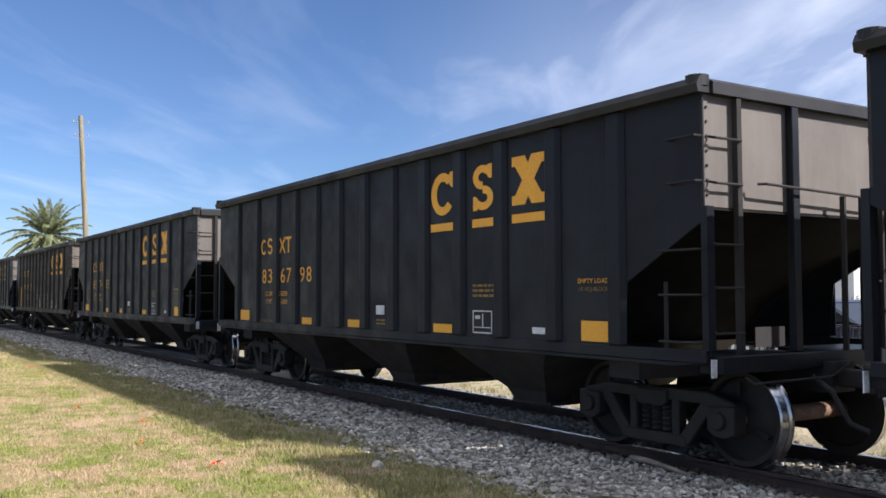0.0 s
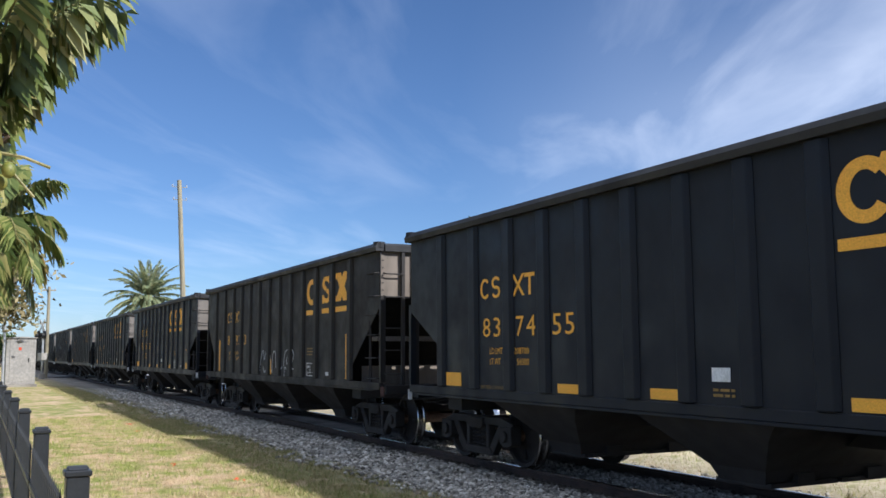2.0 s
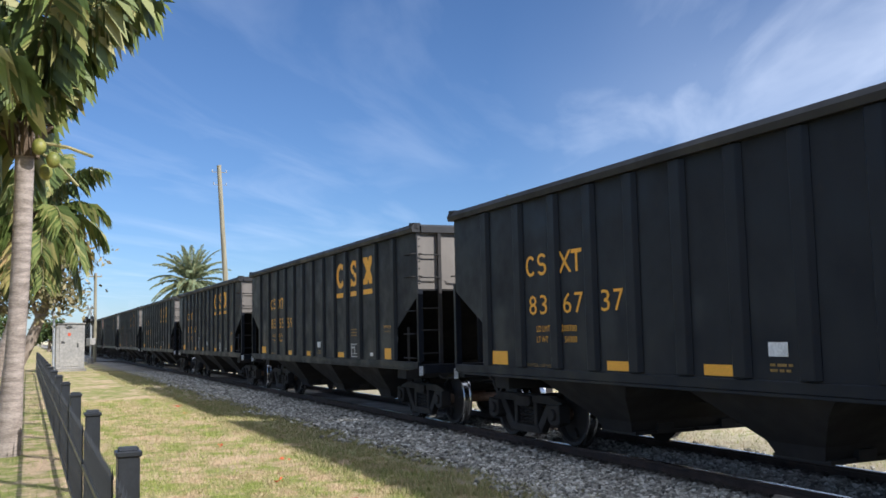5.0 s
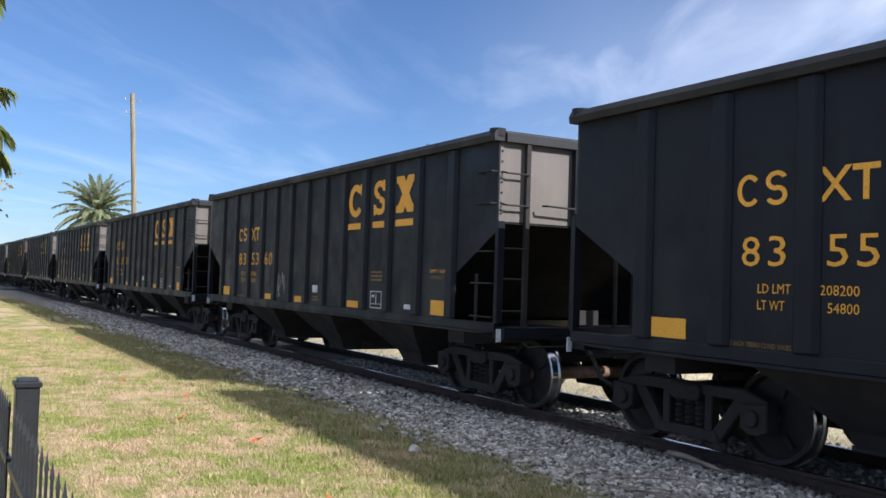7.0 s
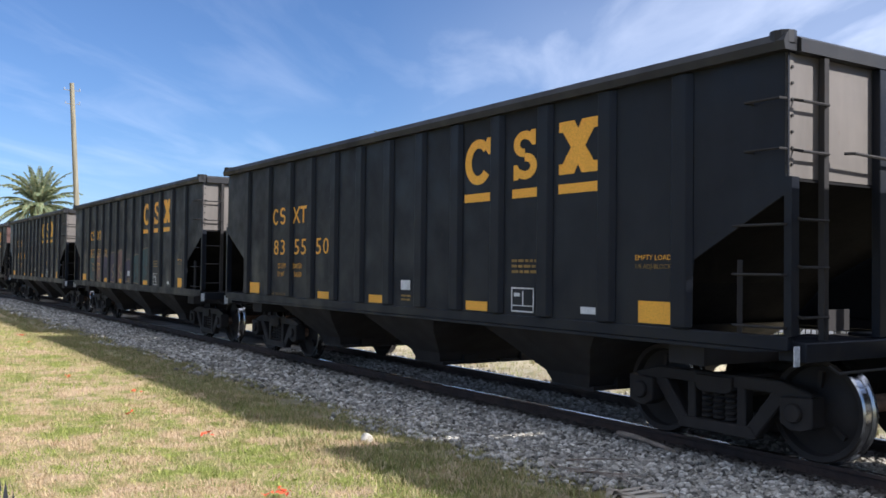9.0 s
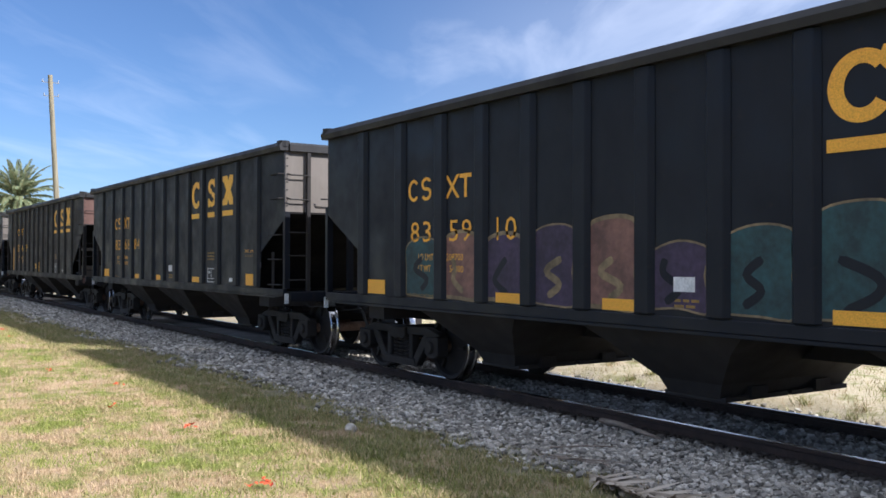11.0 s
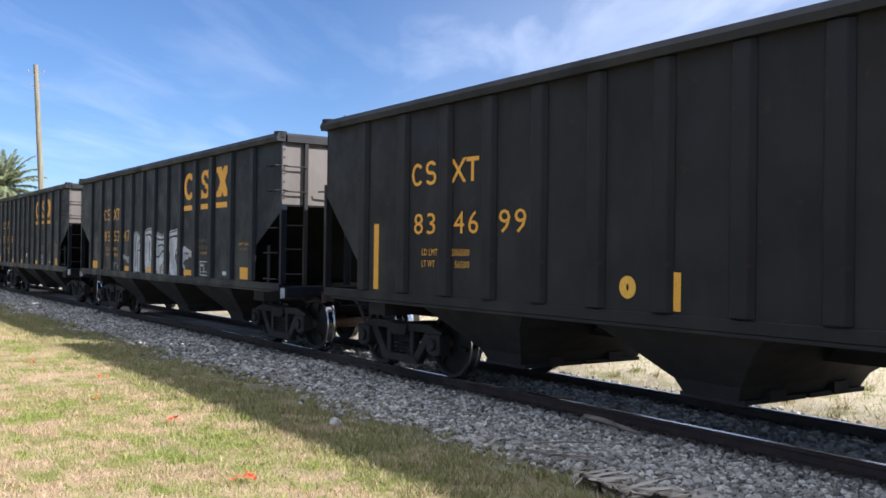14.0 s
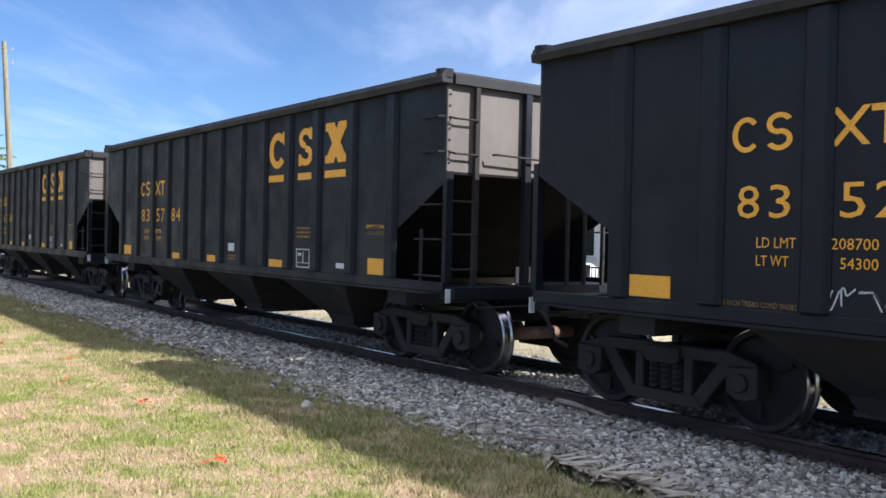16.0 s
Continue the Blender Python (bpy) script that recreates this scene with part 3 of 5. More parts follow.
        box(bm, s * (end - 0.45) - 0.32, s * (end - 0.45) + 0.32, 0.3, 1.44, 1.035, 1.07)
        part("end_sill", bm, paint, car, bevel=0.008)
        # ladders: on the side by the corner, and on the end beside it
        for q in (-1, 1):
            if q * s > 0:
                continue
            x1, x2, ye = s * (end - 0.02), s * (end - 0.50), q * (WIDE + 0.05)
            stile = part("side_ladder", bars([[(x2, q * (WIDE - 0.02), 1.13), (x2, q * (WIDE - 0.02), 1.74 if not old else 2.2)]], 0.028, 4), M_UNDER, car)
            for z in ((1.20, 1.62, 2.02) if not old else (1.2, 1.55, 1.95, 2.3)):
                part("rung", bars([[(x2, ye - q * 0.05, z), (x2, ye + q * 0.02, z), (x1, ye + q * 0.02, z), (x1, ye - q * 0.03, z)]], 0.012, 6), M_UNDER, stile)
            for z in (2.62, 3.02):
                part("rung", bars([[(x1 - s * 0.34, ye - q * 0.06, z), (x1 - s * 0.34, ye + q * 0.05, z), (x1, ye + q * 0.05, z), (x1, ye - q * 0.03, z)]], 0.012, 6), M_UNDER, stile)
            bm = bmesh.new()
            ys = q * 1.2
            box(bm, s * (end + 0.008) - 0.028, s * (end + 0.008) + 0.028, ys - 0.03, ys + 0.03, 1.09, 3.39)
            stile = part("end_ladder", bm, M_UNDER, car)
            for z in (1.30, 1.70, 2.08, 2.62, 3.02):
                part("rung", bars([[(s * (end - 0.02), q * 1.55, z), (s * (end + 0.055), q * 1.54, z - 0.02), (s * (end + 0.055), ys, z - 0.02), (s * (end + 0.03), ys, z - 0.02)]], 0.013, 6), M_UNDER, stile)
        # grab bar across the end, uncoupling lever, hose, handrail by the platform
        bm = bars([[(s * (end + 0.06), -1.0, 2.62), (s * (end + 0.12), -0.95, 2.62), (s * (end + 0.12), 1.3, 2.55), (s * (end + 0.05), 1.4, 2.55)]], 0.014)
        rail = part("grab_rail", bm, M_UNDER, car)
        for y in (0.2, 0.5, 0.82):
            part("rail_post", bars([[(s * (end + 0.10), y, 1.08), (s * (end + 0.10), y, 2.57)]], 0.03, 6), M_UNDER, rail)
        part("cross_bar", bars([[(s * (end + 0.10), 0.5, 1.75), (s * (end + 0.10), 1.45, 1.75)]], 0.013, 6), M_UNDER, rail)
        bm = bars([[(s * (end + 0.13), -1.3, 0.90), (s * (end + 0.18), -1.25, 0.84), (s * (end + 0.22), -0.2, 0.86), (s * (end + 0.30), -0.05, 0.98)]], 0.013)
        part("uncoupling_lever", bm, M_UNDER, car)
        bm = bars([[(s * (end + 0.12), -0.35, 0.86), (s * (end + 0.30), -0.33, 0.74), (s * (end + 0.46), -0.30, 0.46), (s * (end + 0.62), -0.26, 0.40)]], 0.026, 8)
        part("air_hose", bm, M_TYRE, car)
        bm = bmesh.new()
        box(bm, s * 6.72 - 0.26, s * (6.72 + (end - HALF) * 0.5) + 0.26, -0.085, 0.085, 0.76, 0.92)
        prism(bm, [(s * 6.92, -0.16), (s * 7.02, -0.17), (s * 7.10, -0.10), (s * 7.10, 0.02), (s * 7.04, 0.04), (s * 7.08, 0.16), (s * 6.98, 0.17), (s * 6.90, 0.10)], 0.72, 0.98, "z")
        part("coupler", bm, M_TRUCK, car, bevel=0.012)
        bm = bmesh.new()
        box(bm, s * (end + 0.056) - 0.004, s * (end + 0.056) + 0.004, -1.64, -1.57, 0.90, 1.06)
        part("step_plate", bm, M_WHITE if not old else M_ENDRED, car, "small pale corner plate")
        if old:
            bm = bmesh.new()
            box(bm, s * (end - 0.6) - 0.17, s * (end - 0.6) + 0.17, -1.5, 1.0, 1.85, 1.93)
            # Sunlight on the step is put into its pale colour.
            part("brake_platform", bm, M_END, car, "brake step, paled as sunlit", bevel=0.006)
            if s > 0:
                bm = bmesh.new()
                lathe(bm, [(0.255, -0.018), (0.28, -0.018), (0.28, 0.018), (0.255, 0.018)], 20)
                for k in range(4):
                    box(bm, -0.012, 0.012, -0.012, 0.012, 0.03, 0.262, Matrix.Rotation(k * math.pi / 2, 4, "Y"))
                w = part("brake_wheel", bm, M_UNDER, car)
                w.matrix_basis = pose(end + 0.22, 0.05, 2.72, 0, 0, 90)
                bm = bmesh.new()
                box(bm, end + 0.02, end + 0.2, -0.16, 0.22, 2.5, 3.0)
                part("brake_gear", bm, M_UNDER, car, bevel=0.02)
                bm = bmesh.new()
                tube(bm, [(end - 0.1, -0.2, 1.1), (end - 0.75, 0.9, 1.9)], 0.05, 6)
                part("end_brace", bm, M_UNDER, car)
    bm = bmesh.new()
    box(bm, -6.62, 6.62, -0.17, 0.17, 0.70, 0.99)
    part("centre_sill", bm, M_UNDER, car)
    bay = bay_mesh()
    for x in BAYS:
        part("hopper_bay", bay, None, car).matrix_basis = pose(x, 0, 0)
    # ridges between the funnels, inside
    bm = bmesh.new()
    for x in (-1.525, 1.525):
        prism(bm, [(x - 1.2, 1.05), (x, 1.9), (x + 1.2, 1.05), (x + 1.15, 1.02), (x, 1.84), (x - 1.15, 1.02)], -1.5, 1.5)
    part("inner_ridge", bm, M_UNDER, car)
    # brake cylinder, reservoir and pipe under the end
    bm = bmesh.new()
    tube(bm, [(-6.05, 0.35, 1.27), (-5.6, 0.35, 1.27)], 0.15, 12)
    tube(bm, [(-6.3, 0.3, 0.86), (6.3, 0.3, 0.86)], 0.022, 6)
    part("brake_reservoir", bm, M_UNDER, car)
    frame_me, bolster = side_frame_mesh(), bolster_mesh()
    for s in (-1, 1):
        tr = part("truck", bolster, None, car, "cast steel four-wheel truck")
        tr.matrix_basis = pose(s * TRUCK_X, 0, 0)
        for q in (-1, 1):
            f = part("side_frame", frame_me, None, tr)
            f.matrix_basis = pose(0, q * 1.02, 0, 0, 0, 0 if q < 0 else 180)
        for a in AXLES:
            w = part("wheelset", WHEELSET, None, tr, "steel wheels with bright treads on a rusty axle")
            w.matrix_basis = pose(a, 0, 0.457)
    return car


WHEELSET = wheelset_mesh()
PROTO = {"new": make_car(M_BLACK, M_END, False), "old": make_car(M_BROWN, M_ENDRED, True), "pale": make_car(M_BROWN, M_ENDTAN, True)}

# ---- markings: flat paint a few millimetres proud of the sheet
FACE = -(WIDE + 0.004)


def patch(name, car, x0, x1, z0, z1, mat, label="", y=FACE):
    bm = bmesh.new()
    box(bm, x0, x1, y - 0.003, y + 0.002, z0, z1)
    return part(name, bm, mat, car, label)


def flat_poly(bm, pts, y=FACE):
    bm.faces.new([bm.verts.new((x, y, z)) for x, z in pts])


def ring_shape(bm, cx, cz, rx, rz, thick, a0=0, a1=360, n=28, y=FACE):
    ins, out = [], []
    for k in range(n + 1):
        a = radians(a0 + (a1 - a0) * k / n)
        out.append(bm.verts.new((cx + rx * math.cos(a), y, cz + rz * math.sin(a))))
        ins.append(bm.verts.new((cx + (rx - thick) * math.cos(a), y, cz + (rz - thick * 0.8) * math.sin(a))))
    for k in range(n):
        bm.faces.new((out[k], out[k + 1], ins[k + 1], ins[k]))


def emblem_meshes(mat):
    """Three plain shapes over three underlines: an arc, a zigzag block, an hourglass."""
    made = []
    bm = bmesh.new()
    ring_shape(bm, 2.13, 2.90, 0.275, 0.27, 0.135, 42, 322)
    flat_poly(bm, [(2.30, 3.17), (2.39, 3.17), (2.39, 2.975), (2.33, 2.975), (2.25, 3.06)], FACE - 0.001)
    made.append(mesh_of("emblem_ring", bm, mat))
    bm = bmesh.new()
    ring_shape(bm, 3.01, 3.025, 0.195, 0.145, 0.115, 35, 275, 20)
    ring_shape(bm, 3.03, 2.775, 0.205, 0.145, 0.115, 95, -150, 20, FACE - 0.001)
    flat_poly(bm, [(3.13, 3.17), (3.21, 3.17), (3.21, 3.0), (3.15, 3.0), (3.07, 3.08)], FACE - 0.001)
    flat_poly(bm, [(2.82, 2.63), (2.90, 2.63), (2.97, 2.71), (2.88, 2.80), (2.82, 2.80)], FACE - 0.002)
    made.append(mesh_of("emblem_zigzag", bm, mat))
    bm = bmesh.new()
    flat_poly(bm, [(3.60, 3.18), (3.84, 3.18), (3.90, 3.09), (3.96, 3.18), (4.20, 3.18), (4.20, 3.07), (4.14, 3.07), (4.01, 2.905), (4.14, 2.74), (4.20, 2.74), (4.20, 2.63), (3.96, 2.63), (3.90, 2.72), (3.84, 2.63), (3.60, 2.63), (3.60, 2.74), (3.66, 2.74), (3.79, 2.905), (3.66, 3.07), (3.60, 3.07)])
    made.append(mesh_of("emblem_hourglass", bm, mat))
    for x0, x1 in ((1.85, 2.42), (2.80, 3.24), (3.60, 4.21)):
        bm = bmesh.new()
        box(bm, x0, x1, FACE - 0.003, FACE + 0.002, 2.43, 2.53)
        made.append(mesh_of("emblem_underline", bm, mat))
    return made


EMBLEM = {"yellow": emblem_meshes(M_YELLOW), "lemon": emblem_meshes(M_LEMON)}


def lettering(car, words, x, z, height, mat, width=None, name="lettering"):
    ob = part(name, text_mesh(name, words, height, mat, width), None, car)
    ob.matrix_basis = pose(x, FACE - 0.002, z)
    return tagged(ob, kind="stuff") if height < 0.1 else ob


def stencil_rows(car, x0, x1, z0, rows, step, mat, rnd, name="stencil_line", y=FACE):
    """Lines of lettering too small to read."""
    for i in range(rows):
        bm = bmesh.new()
        x = x0
        while x < x1 - 0.03:
            w = rnd.uniform(0.05, 0.13)
            box(bm, x, min(x + w, x1), y - 0.002, y + 0.002, z0 - i * step, z0 - i * step + step * 0.5)
            x += w + 0.025
        tagged(part(name, bm, mat, car), kind="stuff")


def ribbon(bm, pts, width, y=FACE - 0.004, shrink=0.35):
    """A painted stroke through points."""
    n, prev = len(pts), None
    for i, (x, z) in enumerate(pts):
        a, b = Vector(pts[max(i - 1, 0)]), Vector(pts[min(i + 1, n - 1)])
        d = (b - a).normalized()
        w = width * (1 - shrink * (i in (0, n - 1))) / 2
        cur = [bm.verts.new((x - d.y * w, y, z + d.x * w)), bm.verts.new((x + d.y * w, y, z - d.x * w))]
        if prev:
            bm.faces.new((prev[0], prev[1], cur[1], cur[0]))
        prev = cur


def curve_pts(ctrl, n=8):
    """Smooth curve through a few points."""
    out = []
    c = [ctrl[0], *ctrl, ctrl[-1]]
    for i in range(1, len(c) - 2):
        p0, p1, p2, p3 = (np.array(c[i + k]) for k in (-1, 0, 1, 2))
        for k in range(n):
            t = k / n
            out.append(tuple(0.5 * (2 * p1 + (p2 - p0) * t + (2 * p0 - 5 * p1 + 4 * p2 - p3) * t * t + (3 * p1 - p0 - 3 * p2 + p3) * t ** 3)))
    return out + [tuple(ctrl[-1])]



def mark_car(car, n, number, colour, rnd, old=False, load=("208700", "54300")):
    yel, push = M_YELLOW, 0.08 if n == 1 else 0.0
    for me in EMBLEM[colour]:
        ob = part(me.name.split(".")[0], me, None, car, "yellow painted plain shape")
        if old:  # this type wears it a little larger and further ahead
            mid = sum(v.co.x for v in me.vertices) / len(me.vertices)
            ob.matrix_basis = pose(0.87 + push + mid * (1 - 1.16), 0, 0.0) @ Matrix.Diagonal((1.16, 1, 1, 1))
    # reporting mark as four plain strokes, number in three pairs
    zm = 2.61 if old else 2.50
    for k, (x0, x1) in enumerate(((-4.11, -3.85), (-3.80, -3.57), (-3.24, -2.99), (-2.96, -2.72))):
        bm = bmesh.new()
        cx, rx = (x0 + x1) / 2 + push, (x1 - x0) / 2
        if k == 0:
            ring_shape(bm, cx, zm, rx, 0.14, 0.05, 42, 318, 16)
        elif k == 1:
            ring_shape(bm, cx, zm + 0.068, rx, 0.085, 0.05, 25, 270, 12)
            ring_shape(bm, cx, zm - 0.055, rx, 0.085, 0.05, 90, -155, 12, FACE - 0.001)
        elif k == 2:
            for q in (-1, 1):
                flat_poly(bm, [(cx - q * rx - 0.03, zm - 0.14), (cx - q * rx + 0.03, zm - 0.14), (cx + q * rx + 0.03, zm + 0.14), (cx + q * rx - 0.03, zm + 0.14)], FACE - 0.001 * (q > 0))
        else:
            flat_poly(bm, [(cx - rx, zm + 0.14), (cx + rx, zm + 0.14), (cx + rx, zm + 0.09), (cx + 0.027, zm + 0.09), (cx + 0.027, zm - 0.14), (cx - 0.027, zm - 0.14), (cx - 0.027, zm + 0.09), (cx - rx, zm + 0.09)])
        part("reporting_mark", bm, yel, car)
    for pair, x in zip((number[:2], number[2:4], number[4:]), (-4.06, -3.20, -2.36)):
        for k, digit in enumerate(pair):
            lettering(car, digit, x + push + 0.27 * k + (0.06 if digit == "1" else 0), 1.875 if old else 1.845, 0.27, yel, 0.10 if digit == "1" else 0.215, "number")
    lettering(car, "LD LMT", push - 3.87, 1.615, 0.085, yel, 0.35)
    lettering(car, "LT WT", push - 3.87, 1.475, 0.085, yel, 0.29)
    lettering(car, load[0], push - 3.24, 1.615, 0.085, yel, 0.36)
    lettering(car, load[1], push - 3.17, 1.475, 0.085, yel, 0.29)
    if n == 9:
        for z, words in ((1.80, "EXW 10-7  H 12-4"), (1.68, "EW 10-7  H 12-3")):
            lettering(car, words, 2.67, z, 0.06, M_FADED, 0.54)
        stencil_rows(car, 2.80, 3.20, 1.57, 1, 0.10, M_FADED, rnd)
    else:
        stencil_rows(car, 2.80, 3.24, 1.72, 3, 0.06, M_FADED, rnd)
    bm = bmesh.new()
    for x0, x1, z0, z1 in ((2.80, 3.20, 1.17, 1.185), (2.80, 3.20, 1.425, 1.44), (2.80, 2.815, 1.17, 1.44), (3.185, 3.20, 1.17, 1.44), (3.00, 3.015, 1.24, 1.40), (2.82, 3.18, 1.235, 1.245)):
        box(bm, x0, x1, FACE - 0.003, FACE + 0.001, z0, z1)
    box(bm, 2.85, 2.95, FACE - 0.003, FACE + 0.001, 1.34, 1.38)
    part("inspection_panel", bm, M_WHITE, car, "white outlined inspection panel")
    patch("white_decal", car, 3.96, 4.18, 1.20, 1.27, M_WHITE)
    if old:
        patch("yellow_stripe", car, -5.02 + push, -4.90 + push, 1.16, 2.02, yel, "tall narrow yellow stripe")
        if n == 1:
            patch("yellow_stripe", car, 5.06, 5.16, 1.16, 2.0, yel, "tall narrow yellow stripe")
        else:
            patch("yellow_mark", car, 5.05, 5.15, 1.44, 1.56, yel)
        patch("yellow_stripe", car, 0.13, 0.21, 1.16, 1.5, yel)
        return
    patch("yellow_reflector", car, -5.16, -4.70, 1.16, 1.35, yel, "yellow reflective panel")
    patch("yellow_reflector", car, -2.25, -1.80, 1.15, 1.26, yel, "yellow reflective panel")
    patch("yellow_reflector", car, -0.55, -0.10, 1.15, 1.26, yel, "yellow reflective panel")
    patch("yellow_reflector", car, 1.90, 2.34, 1.15, 1.26, yel, "yellow reflective panel")
    patch("yellow_reflector", car, 4.77, 5.22, 1.155, 1.36, yel, "large yellow reflective panel")
    patch("white_decal", car, 0.35, 0.59, 1.35, 1.48, M_WHITE, "white paper notice")
    lettering(car, "EMPTY LOAD", 4.72, 1.74, 0.05, yel, 0.46)
    lettering(car, "1/8 ADJ-BLOCK", 4.72, 1.66, 0.045, M_FADED, 0.46)
    lettering(car, "2 INCH TREAD COND SHOES", -4.16, 1.15, 0.045, M_FADED, 0.66)
    stencil_rows(car, 0.36, 0.64, 1.26, 2, 0.05, M_FADED, rnd)
    if rnd.random() < 0.6:
        for i in range(6):
            bm = bmesh.new()
            w = (0.75, 0.42, 0.36, 0.40, 0.62, 0.7)[i]
            y0 = 0.95 if i else 0.85
            box(bm, HALF - 0.038, HALF - 0.034, y0, y0 + w * 0.7, 3.17 - 0.13 * i, 3.23 - 0.13 * i)
            part("end_stencil", bm, M_ORANGE, car, "faded orange stencilled line")


def graffiti_silver(car):
    """Four broad silver shapes that touch, with dark strokes in them, and two arrow tails."""
    for x0, edge, strokes in (
        (-1.58, [(0.0, 1.22), (0.10, 1.12), (0.60, 1.12), (0.70, 1.28), (0.66, 1.70), (0.74, 1.98), (0.62, 2.12), (0.46, 1.99), (0.32, 2.05), (0.06, 2.02), (0.02, 1.70)],
         [[(0.40, 1.12), (0.36, 1.45), (0.40, 1.78), (0.68, 1.92)], [(0.18, 1.25), (0.24, 1.5), (0.18, 1.72), (0.26, 1.98)], [(0.40, 1.62), (0.66, 1.66)], [(0.54, 1.2), (0.56, 1.55)]]),
        (-0.72, [(0.02, 1.32), (0.14, 1.13), (0.50, 1.10), (0.68, 1.25), (0.74, 1.80), (0.56, 1.84), (0.66, 2.06), (0.40, 2.13), (0.08, 2.08), (0.0, 1.92)],
         [[(0.38, 1.38), (0.36, 1.6), (0.38, 1.86)], [(0.08, 1.96), (0.4, 1.98), (0.56, 1.86)], [(0.56, 1.84), (0.72, 1.80)]]),
        (0.04, [(0.04, 1.20), (0.25, 1.09), (0.76, 1.10), (0.80, 1.50), (0.78, 2.0), (0.42, 1.97), (0.08, 2.02), (0.02, 1.80), (0.06, 1.52)],
         [[(0.02, 1.52), (0.25, 1.50), (0.5, 1.62), (0.78, 1.58)], [(0.18, 1.72), (0.45, 1.76), (0.76, 1.68)], [(0.40, 1.10), (0.44, 1.3), (0.76, 1.46)], [(0.04, 1.9), (0.4, 1.86), (0.78, 1.9)]]),
        (0.88, [(0.10, 1.14), (0.30, 1.08), (0.66, 1.08), (0.62, 1.30), (0.52, 1.58), (0.76, 1.40), (0.76, 2.04), (0.40, 2.06), (0.02, 2.0), (0.0, 1.72), (0.10, 1.60)],
         [[(0.02, 1.88), (0.35, 1.93), (0.76, 1.92)], [(0.66, 1.10), (0.60, 1.35), (0.50, 1.52), (0.56, 1.66), (0.76, 1.66)], [(0.0, 1.50), (0.14, 1.56), (0.10, 1.36)]]),
    ):
        bm = bmesh.new()
        flat_poly(bm, [(x0 + u, v) for u, v in curve_pts(edge + edge[:1], 4)[:-1]], FACE - 0.0015)
        bmesh.ops.triangulate(bm, faces=bm.faces[:])
        blob = part("graffiti", bm, M_SILVER, car, "silver spray-painted block shape")
        for line in strokes:
            bm = bmesh.new()
            ribbon(bm, curve_pts([(x0 + u, v) for u, v in line], 5), 0.04, FACE - 0.0024, 0.3)
            part("graffiti_outline", bm, M_BLACK, blob, "dark spray-painted stroke")
        bm = bmesh.new()
        rim = [(x0 + 0.37 + (u - 0.37) * 0.93, 1.58 + (v - 1.58) * 0.93) for u, v in curve_pts(edge + edge[:1], 4)]
        ribbon(bm, rim, 0.022, FACE - 0.0022, 0)
        part("graffiti_outline", bm, M_BLACK, blob, "dark inner outline")
    for line, wide in (([(-2.5, 1.5), (-2.2, 1.46), (-1.98, 1.42), (-1.72, 1.56)], 0.10), ([(-2.1, 1.40), (-1.9, 1.36), (-1.72, 1.40)], 0.08), ([(1.76, 1.55), (1.90, 1.66), (2.05, 1.62), (2.35, 1.56), (2.62, 1.54)], 0.13),
                       ([(1.74, 1.42), (1.95, 1.52), (2.15, 1.54)], 0.14), ([(1.76, 1.34), (1.92, 1.30), (1.97, 1.08)], 0.07)):
        bm = bmesh.new()
        ribbon(bm, curve_pts(line), wide, FACE - 0.0012)
        part("graffiti", bm, M_SILVER, car, "silver spray-painted tail")


def graffiti_scrawl(car):
    for pts in ([(-1.55, 1.2), (-1.5, 1.5), (-1.3, 1.72), (-1.2, 1.5), (-1.05, 1.7), (-0.98, 1.35), (-1.2, 1.2), (-1.3, 1.35)],
                [(-0.75, 1.62), (-0.6, 1.2), (-0.55, 1.62), (-0.35, 1.66), (-0.3, 1.3), (-0.15, 1.7), (0.0, 1.3), (0.15, 1.35)],
                [(0.25, 1.35), (0.35, 1.66), (0.6, 1.7), (0.45, 1.45), (0.65, 1.42), (0.72, 1.75), (0.95, 1.6), (0.75, 1.35), (0.95, 1.3)],
                [(0.3, 1.1), (0.32, 1.32), (0.45, 1.3)]):
        bm = bmesh.new()
        ribbon(bm, curve_pts([(x * 1.06 + 0.92, z) for x, z in pts]), 0.030)
        part("graffiti", bm, M_CHALK, car, "thin white spray-painted scrawl")


def graffiti_small(car, x, mat, z0=1.2, tall=0.5):
    rnd = random.Random(int(x * 100))
    for k in range(5):
        bm = bmesh.new()
        pts = [(x + 0.12 * k + rnd.uniform(-0.08, 0.08), z0 + tall * rnd.random()) for _ in range(5)]
        ribbon(bm, curve_pts(pts), 0.014)
        part("graffiti", bm, mat, car, "small scribbled tag")


